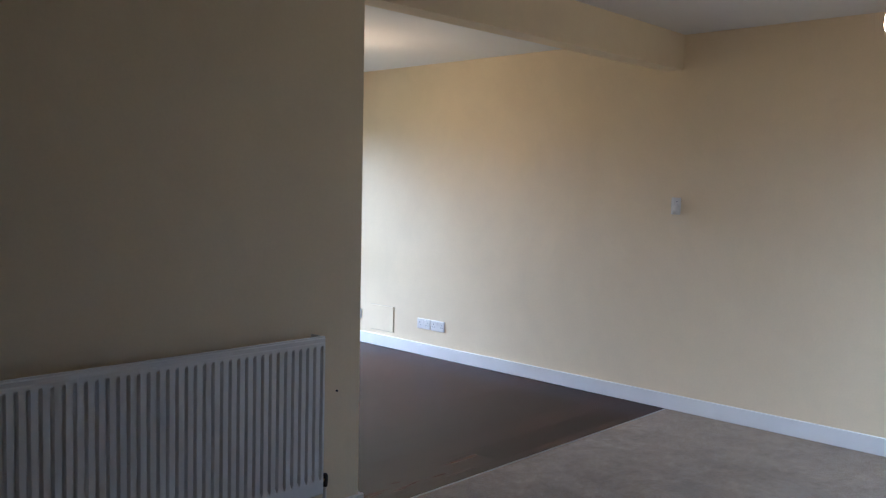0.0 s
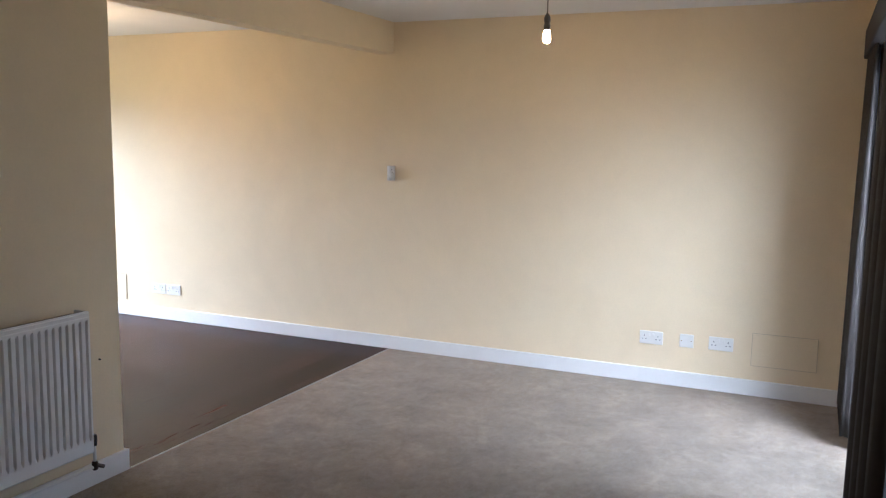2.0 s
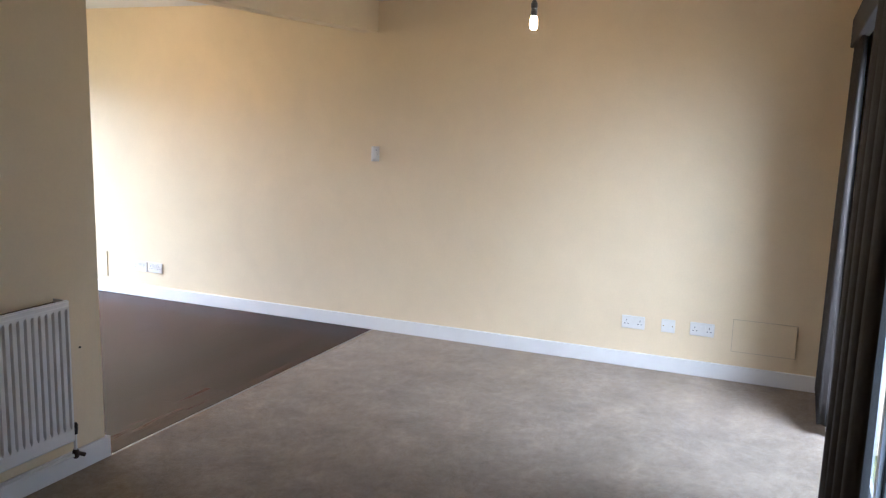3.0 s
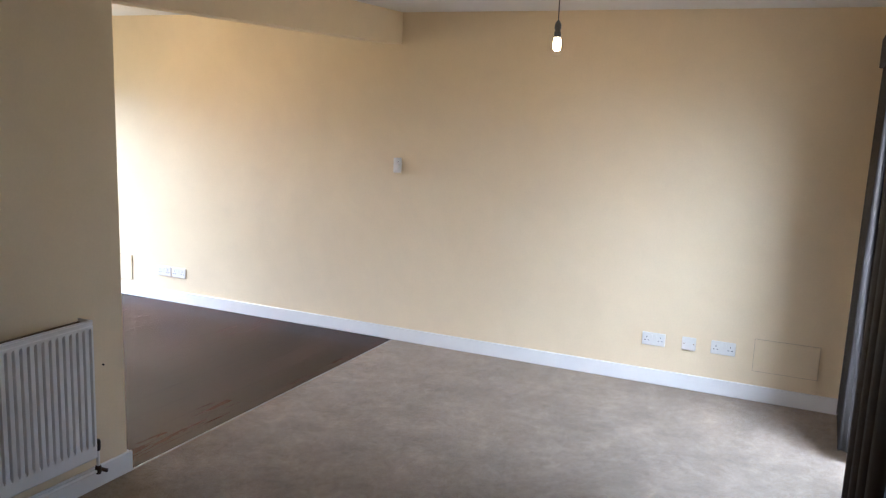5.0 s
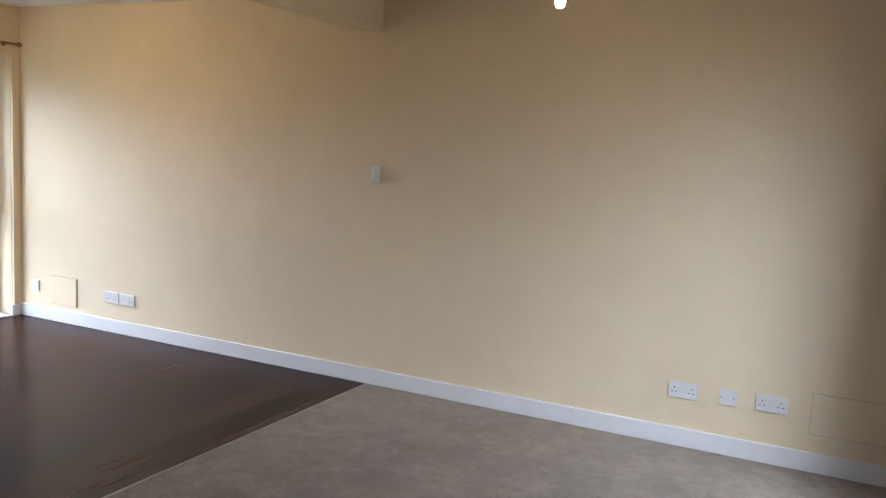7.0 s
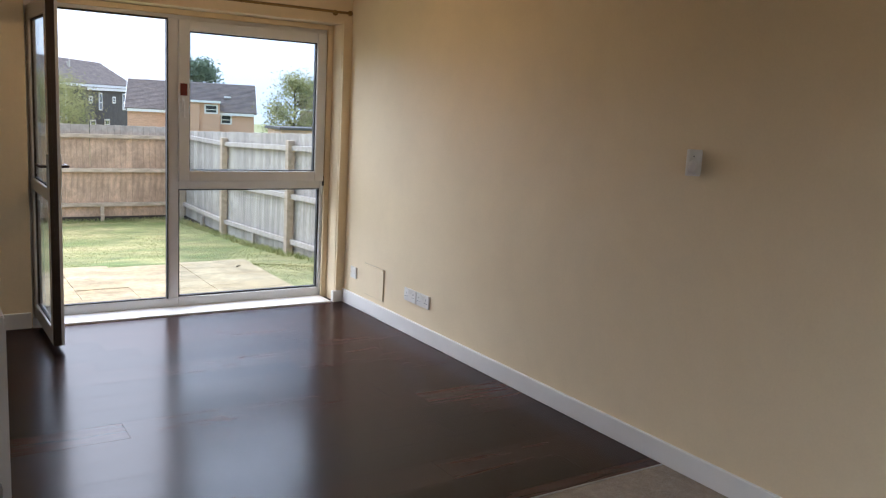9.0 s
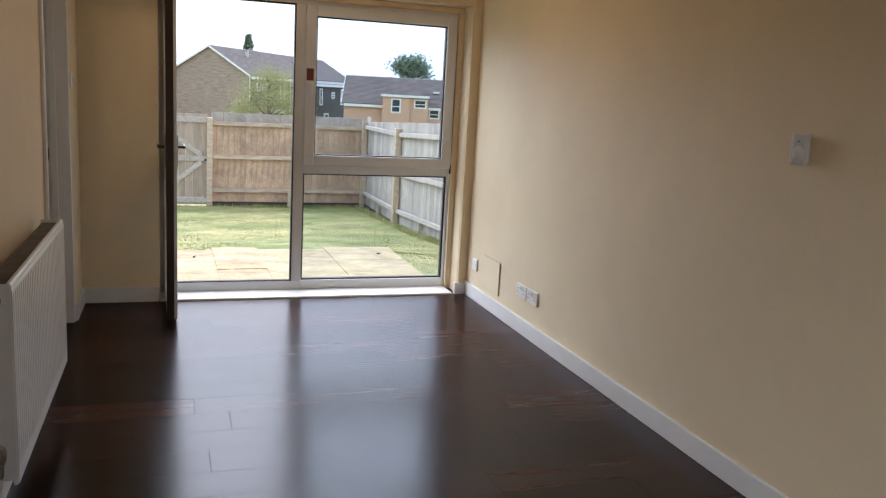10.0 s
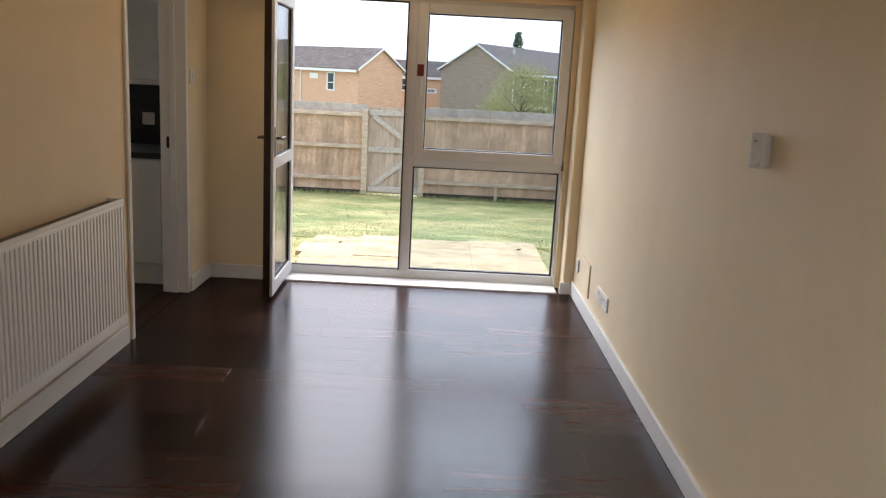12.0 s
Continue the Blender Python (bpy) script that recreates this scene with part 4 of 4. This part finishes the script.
def house(name, corner, yaw, length, depth, eave, ridge, base, brick, roof_mat, label, windows=(), end_windows=(), hip=False):
    """Pitched house. Local x runs along the ridge from the corner, y across it away from the front; levels are world heights."""
    e = empty(name, label, "house", group="houses beyond the fence")
    bm = bmesh.new()
    prof = [(0, base), (depth, base), (depth, eave), (depth / 2, ridge), (0, eave)]
    a = [bm.verts.new((0, p, z)) for p, z in prof]
    b = [bm.verts.new((length, p, z)) for p, z in prof]
    bm.faces.new(a[::-1])
    bm.faces.new(b)
    for i in range(5):
        bm.faces.new((a[i], a[(i + 1) % 5], b[(i + 1) % 5], b[i]))
    bmesh.ops.recalc_face_normals(bm, faces=bm.faces)
    part("wall", bm, brick, e)
    ov = 0.35
    slope = (ridge - eave) / (depth / 2)
    for side in (0, 1):
        y0 = -ov if side == 0 else depth + ov
        ym = depth / 2
        z0 = eave - slope * ov
        bm = bmesh.new()
        q = [(-0.25, y0, z0), (length + 0.25, y0, z0), (length + 0.25, ym, ridge), (-0.25, ym, ridge)]
        lo = [bm.verts.new((x, y_, z + 0.04)) for x, y_, z in q]
        hi = [bm.verts.new((x, y_, z + 0.22)) for x, y_, z in q]
        bm.faces.new(lo[::-1])
        bm.faces.new(hi)
        for i in range(4):
            bm.faces.new((lo[i], lo[(i + 1) % 4], hi[(i + 1) % 4], hi[i]))
        bmesh.ops.recalc_face_normals(bm, faces=bm.faces)
        part("roof", bm, roof_mat, e)
        courses = bmesh.new()
        n = 22
        for i in range(n):
            f = i / n
            yy, zz = y0 + (ym - y0) * f, z0 + (ridge - z0) * f
            box(courses, -0.24, length + 0.24, yy - 0.05, yy + 0.05, zz + 0.19, zz + 0.25)
        tagged(part("roof_tiling", courses, roof_mat, e), kind="stuff")
        for xx in (-0.32, length + 0.26):
            bb = bmesh.new()
            qq = [(xx, y0, z0), (xx + 0.06, y0, z0), (xx + 0.06, ym, ridge), (xx, ym, ridge)]
            l2 = [bb.verts.new((x, y_, z + 0.0)) for x, y_, z in qq]
            h2 = [bb.verts.new((x, y_, z + 0.2)) for x, y_, z in qq]
            bb.faces.new(l2[::-1])
            bb.faces.new(h2)
            for i in range(4):
                bb.faces.new((l2[i], l2[(i + 1) % 4], h2[(i + 1) % 4], h2[i]))
            bmesh.ops.recalc_face_normals(bb, faces=bb.faces)
            part("bargeboard", bb, WHITE, e, "white bargeboard")
    part("gutter_board", boxes((0, length, -ov - 0.05, -ov, eave - slope * ov - 0.18, eave - slope * ov + 0.1)), WHITE, e, "white eaves board")
    for (wx, wz, ww, wh) in windows:
        house_window(e, (wx, 0.0, wz), 0, ww, wh)
    for (wy, wz, ww, wh) in end_windows:
        house_window(e, (0.0, wy, wz), -90, ww, wh)
    e.matrix_world = pose(corner.x, corner.y, 0, 0, 0, yaw)
    return e


def house_window(e, at, turn, w, h):
    o = part("window", boxes((-w / 2, w / 2, -0.06, 0.05, 0, 0.15), (-w / 2, w / 2, -0.06, 0.05, h - 0.15, h), (-w / 2, -w / 2 + 0.15, -0.06, 0.05, 0.15, h - 0.15),
                             (w / 2 - 0.15, w / 2, -0.06, 0.05, 0.15, h - 0.15), (-w / 2 + 0.15, w / 2 - 0.15, -0.05, 0.05, h * 0.42, h * 0.42 + 0.08)), WHITE, e, "white framed window")
    g_ = part("pane", boxes((-w / 2 + 0.15, w / 2 - 0.15, -0.02, 0.02, 0.15, h - 0.15)), DARKGLASS, o, "dark reflecting glass")
    o.matrix_basis = pose(*at, 0, 0, turn)


def chimney(e, x, y_, z):
    part("chimney", boxes((x - 0.14, x + 0.14, y_ - 0.14, y_ + 0.14, z - 0.9, z + 0.05)), PALE, e, "pale roof vent stack")
    part("vent_pipe", rod(bmesh.new(), (x + 0.35, y_, z - 0.7), (x + 0.35, y_, z + 0.3), 0.09), PALE, e)


K = 1.5
# brown brick house, gable towards the rooms
hC = house("brown_brick_house", far(3.48, 57.3, 0, K), 60, 33.5, 8.7, 2.1, 4.75, -4.2, BRICK_D, TILE_D,
           "brown brick house with a dark tiled pitched roof")
part("cladding", boxes((0.4, 11.19, -0.14, -0.005, -1.2, 1.75)), CLAD, hC, "dark tile cladding")
for wx, wz, ww, wh in ((2.2, 0.5, 1.1, 0.9), (3.7, 0.5, 1.1, 0.9), (8.6, -0.7, 1.1, 2.2), (3.0, -2.9, 1.8, 1.2), (8.8, -3.0, 1.6, 1.2)):
    house_window(hC, (wx, -0.15 if wz > -1 else 0.0, wz), 0, ww, wh)
part("canopy", boxes((5.2, 7.4, -1.1, -0.01, -1.75, -1.5)), WHITE, hC, "white flat porch canopy")
part("canopy_post", boxes((7.2, 7.35, -1.05, -0.9, -4.2, -1.75)), WHITE, hC)
part("downpipe", rod(bmesh.new(), (10.9, -0.22, -4.2), (10.9, -0.22, 1.7), 0.07, 8), WHITE, hC, "white downpipe")
chimney(hC, 6.0, 3.0, 4.6)
chimney(hC, 19.0, 2.6, 4.4)
part("porch_wall", boxes((11.2, 33.5, -2.2, -0.01, -4.2, 1.35)), CLAD, hC, "dark clad projecting bay")
part("porch_roof", boxes((11.0, 33.7, -2.5, 0.3, 1.35, 1.6)), TILE_D, hC)
part("porch_fascia", boxes((11.0, 33.7, -2.56, -2.5, 1.33, 1.62)), WHITE, hC, "white fascia")
for x, z, w, h in ((12.6, -0.1, 1.0, 0.8), (15.6, -0.9, 1.0, 2.0), (20.0, -0.1, 1.0, 0.8), (23.5, -0.9, 1.0, 2.0), (13.2, -3.0, 1.6, 1.1), (17.6, -3.0, 1.6, 1.1)):
    house_window(hC, (x, -2.22, z), 0, w, h)
# orange house to one side, seen by its end and front
hA = house("orange_brick_house", Vector((-23.4, 97.2, 0)), -38, 17.0, 7.0, 1.6, 3.7, -4.2, BRICK_O, TILE_D,
           "orange brick house with a brown tiled roof", windows=[(12.9, -0.85, 1.2, 2.0), (4.5, -0.65, 1.15, 1.9)])
part("wall_panel", boxes((9.6, 10.9, -0.05, -0.002, 0.35, 0.95), bevel=0.01), WHITE, hA, "small white wall panel")
part("downpipe", rod(bmesh.new(), (8.2, -0.08, -4.2), (8.2, -0.08, 1.4), 0.06, 8), WHITE, hA, "white downpipe")
part("downpipe", rod(bmesh.new(), (0.15, -0.08, -4.2), (0.15, -0.08, 1.9), 0.06, 8), WHITE, hC, "white downpipe")
hB = house("orange_brick_house", far(-4.9, 57.4, 0, 1.75), 6, 7.5, 7.0, 1.15, 2.85, -4.2, BRICK_O, TILE_D,
           "small orange brick house between two larger houses", windows=[(1.3, -0.75, 0.95, 1.6), (4.6, -0.9, 1.3, 0.6), (6.3, -0.2, 0.9, 1.0)])
hD = house("tiled_terrace_house", far(10.0, 56.4, 0, 1.6), -17, 13.2, 8.0, -0.2, 2.62, -4.6, BRICK_O, TILE_D,
           "orange and pale brick house with a grey roof", windows=[(10.2, -1.6, 1.2, 1.1)])
part("bay_wall", boxes((4.4, 7.4, -1.4, -0.02, -4.6, 0.7)), BRICK_O, hD, "orange brick projecting bay")
part("bay_roof", boxes((4.2, 9.6, -1.6, 2.4, 0.7, 0.86)), TILE_D, hD)
part("bay_fascia", boxes((4.2, 9.6, -1.66, -1.6, 0.66, 0.9)), WHITE, hD, "white fascia")
part("bay_wall", boxes((7.41, 9.5, -1.1, -0.02, -4.6, 0.7)), BRICK_O, hD)
house_window(hD, (5.9, -1.42, -1.1), 0, 1.1, 1.6)
house_window(hD, (8.6, -1.12, -0.5), 0, 1.4, 1.0)
part("skylight", boxes((10.0, 10.7, 1.4, 2.0, 1.25, 1.45)), WHITE, hD, "small roof light")
hE = house("pale_brick_house", far(20.8, 52.7, 0, 1.9), -24, 14, 8.0, 0.45, 2.05, -5.0, BRICK_P, TILE_D,
           "pale brick house with a grey slate roof", windows=[(3.4, -1.3, 0.8, 1.2), (6.0, -1.0, 1.2, 0.9)])
shed_at = far(18.6, 53.4, -0.4, 0.55)
shed = empty("garden_shed", "low dark felt-roofed shed behind the fence", "shed")
part("wall", boxes((0, 1.7, 0, 1.4, ground_z(shed_at.x, shed_at.y) - 0.3, 0.32)), FENCE, shed)
part("roof", boxes((-0.1, 1.8, -0.1, 1.5, 0.32, 0.42), bevel=0.01), CLAD, shed)
shed.location = (shed_at.x, shed_at.y, 0)


# ---- trees ----
def tree(name, at, top, radius, z_low, leaf, label, seed, count=2600, size=0.12, flat=1.0, spiky=False):
    """Tapered trunk, limbs, and clumps of small leaves round the limb ends."""
    rg = random.Random(seed)
    e = empty(name, label, "tree", group="trees beyond the fence")
    gz = ground_z(at.x, at.y)
    bm = bmesh.new()
    rod(bm, (0, 0, gz - 0.2), (0, 0, top - 0.25 * (top - z_low)), 0.045 * radius + 0.06, 10, 0.02)
    ends = []
    for i in range(26):
        a, f = rg.uniform(0, 6.283), rg.random()
        zc = z_low + (top - z_low) * f
        if spiky:
            r = radius * (1.02 - f) * rg.uniform(0.55, 1.0)
        else:
            r = radius * math.sqrt(max(0.04, 1 - (2 * f - 0.85) ** 2 * 0.8)) * rg.uniform(0.35, 1.0)
        p = Vector((r * math.cos(a), r * math.sin(a) * flat, zc))
        ends.append(p)
        rod(bm, (0, 0, max(gz, zc - 0.6 * r - 0.2)), p, 0.02 * radius + 0.01, 5, 0.006)
    part("trunk", bm, BARK, e)
    vs, fs = [], []
    for i in range(count):
        c = rg.choice(ends)
        sp = radius * (0.26 if not spiky else 0.16)
        p = c + Vector((rg.gauss(0, sp), rg.gauss(0, sp), rg.gauss(0, sp * 0.7)))
        u = Vector((rg.gauss(0, 1), rg.gauss(0, 1), rg.gauss(0, 1))).normalized()
        w = u.orthogonal().normalized()
        s = size * rg.uniform(0.6, 1.4)
        n = len(vs)
        vs += [tuple(p - u * s), tuple(p + w * s * 0.45), tuple(p + u * s), tuple(p - w * s * 0.45)]
        fs.append((n, n + 1, n + 2, n + 3))
    me_ = bpy.data.meshes.new("crown")
    me_.from_pydata(vs, [], fs)
    me_.materials.append(leaf)
    o = new("crown", me_)
    o.parent = e
    e.location = (at.x, at.y, 0)
    return e


tree("young_tree", far(4.7, 57.1, 0, 0.8), 1.85, 1.95, -1.0, LEAF_Y, "yellow-green young leafy tree behind the fence", 21, 20000, 0.045)
tree("leafy_tree", far(19.9, 53.0, 0, 0.8), 2.55, 1.5, -0.4, LEAF_Y, "airy yellow-green tree behind the side fence", 22, 8000, 0.07)
tree("conifer", far(3.5, 57.2, 0, 2.2), 8.3, 1.1, 4.2, LEAF_D, "dark narrow conifer behind a roof", 23, 2600, 0.22, spiky=True)
tree("pine_tree", far(14.6, 55.2, 0, 2.1), 5.9, 2.6, 3.6, LEAF_D, "dark broad pine behind the roofs", 24, 2600, 0.26)
tree("pine_tree", far(22.5, 51.9, 0, 2.3), 4.0, 3.0, 2.4, LEAF_D, "dark distant pine behind the roofs", 25, 2600, 0.32)
pole_at = far(5.9, 57.0, 0, 0.85)
lamp_post = empty("street_pole", "thin pale pole beside the young tree", "pole")
part("pole", rod(bmesh.new(), (0, 0, ground_z(pole_at.x, pole_at.y) - 0.2), (0, 0, 1.6), 0.045, 10, 0.035), PALE, lamp_post)
lamp_post.location = (pole_at.x, pole_at.y, 0)


# ---- dining floor planks ----
floor_d = empty("floor_dining", "dark walnut laminate plank floor", "floor", kind="structure")
PW, PL = 0.193, 1.285
meshes = {}
y = 0.105 - PW
row = 0
offs = [-1.29, -1.29 - 0.36, -0.92, -1.63, -1.30 - 0.64, -1.66, -0.55, -1.98]
while y < YG + 0.19:
    a0, a1 = max(y, 0.036), min(y + PW, YG + 0.17)
    if a1 - a0 > 0.02:
        k = offs[row % len(offs)]
        k -= PL * math.ceil((k - XL) / PL)
        while k < -0.004:
            b0, b1 = max(k, XL + 0.002), min(k + PL, -0.004)
            if b1 - b0 > 0.03:
                key = (round(b1 - b0, 3), round(a1 - a0, 3))
                if key not in meshes:
                    o = part("plank", boxes((0, b1 - b0 - 0.0004, 0, a1 - a0 - 0.0004, -0.012, 0), bevel=0.0008), WOOD, floor_d)
                    meshes[key] = o.data
                else:
                    o = new("plank", meshes[key])
                    o.parent = floor_d
                o.location = (b0, a0, 0)
            k += PL
    y += PW
    row += 1
for x0 in (XL - 0.14,):
    for j in range(5):
        o = part("plank", boxes((0, 0.138, 0, PW - 0.0004, -0.012, 0), bevel=0.0004), WOOD, floor_d)
        o.location = (x0, KY0 + 0.036 + j * PW, 0)
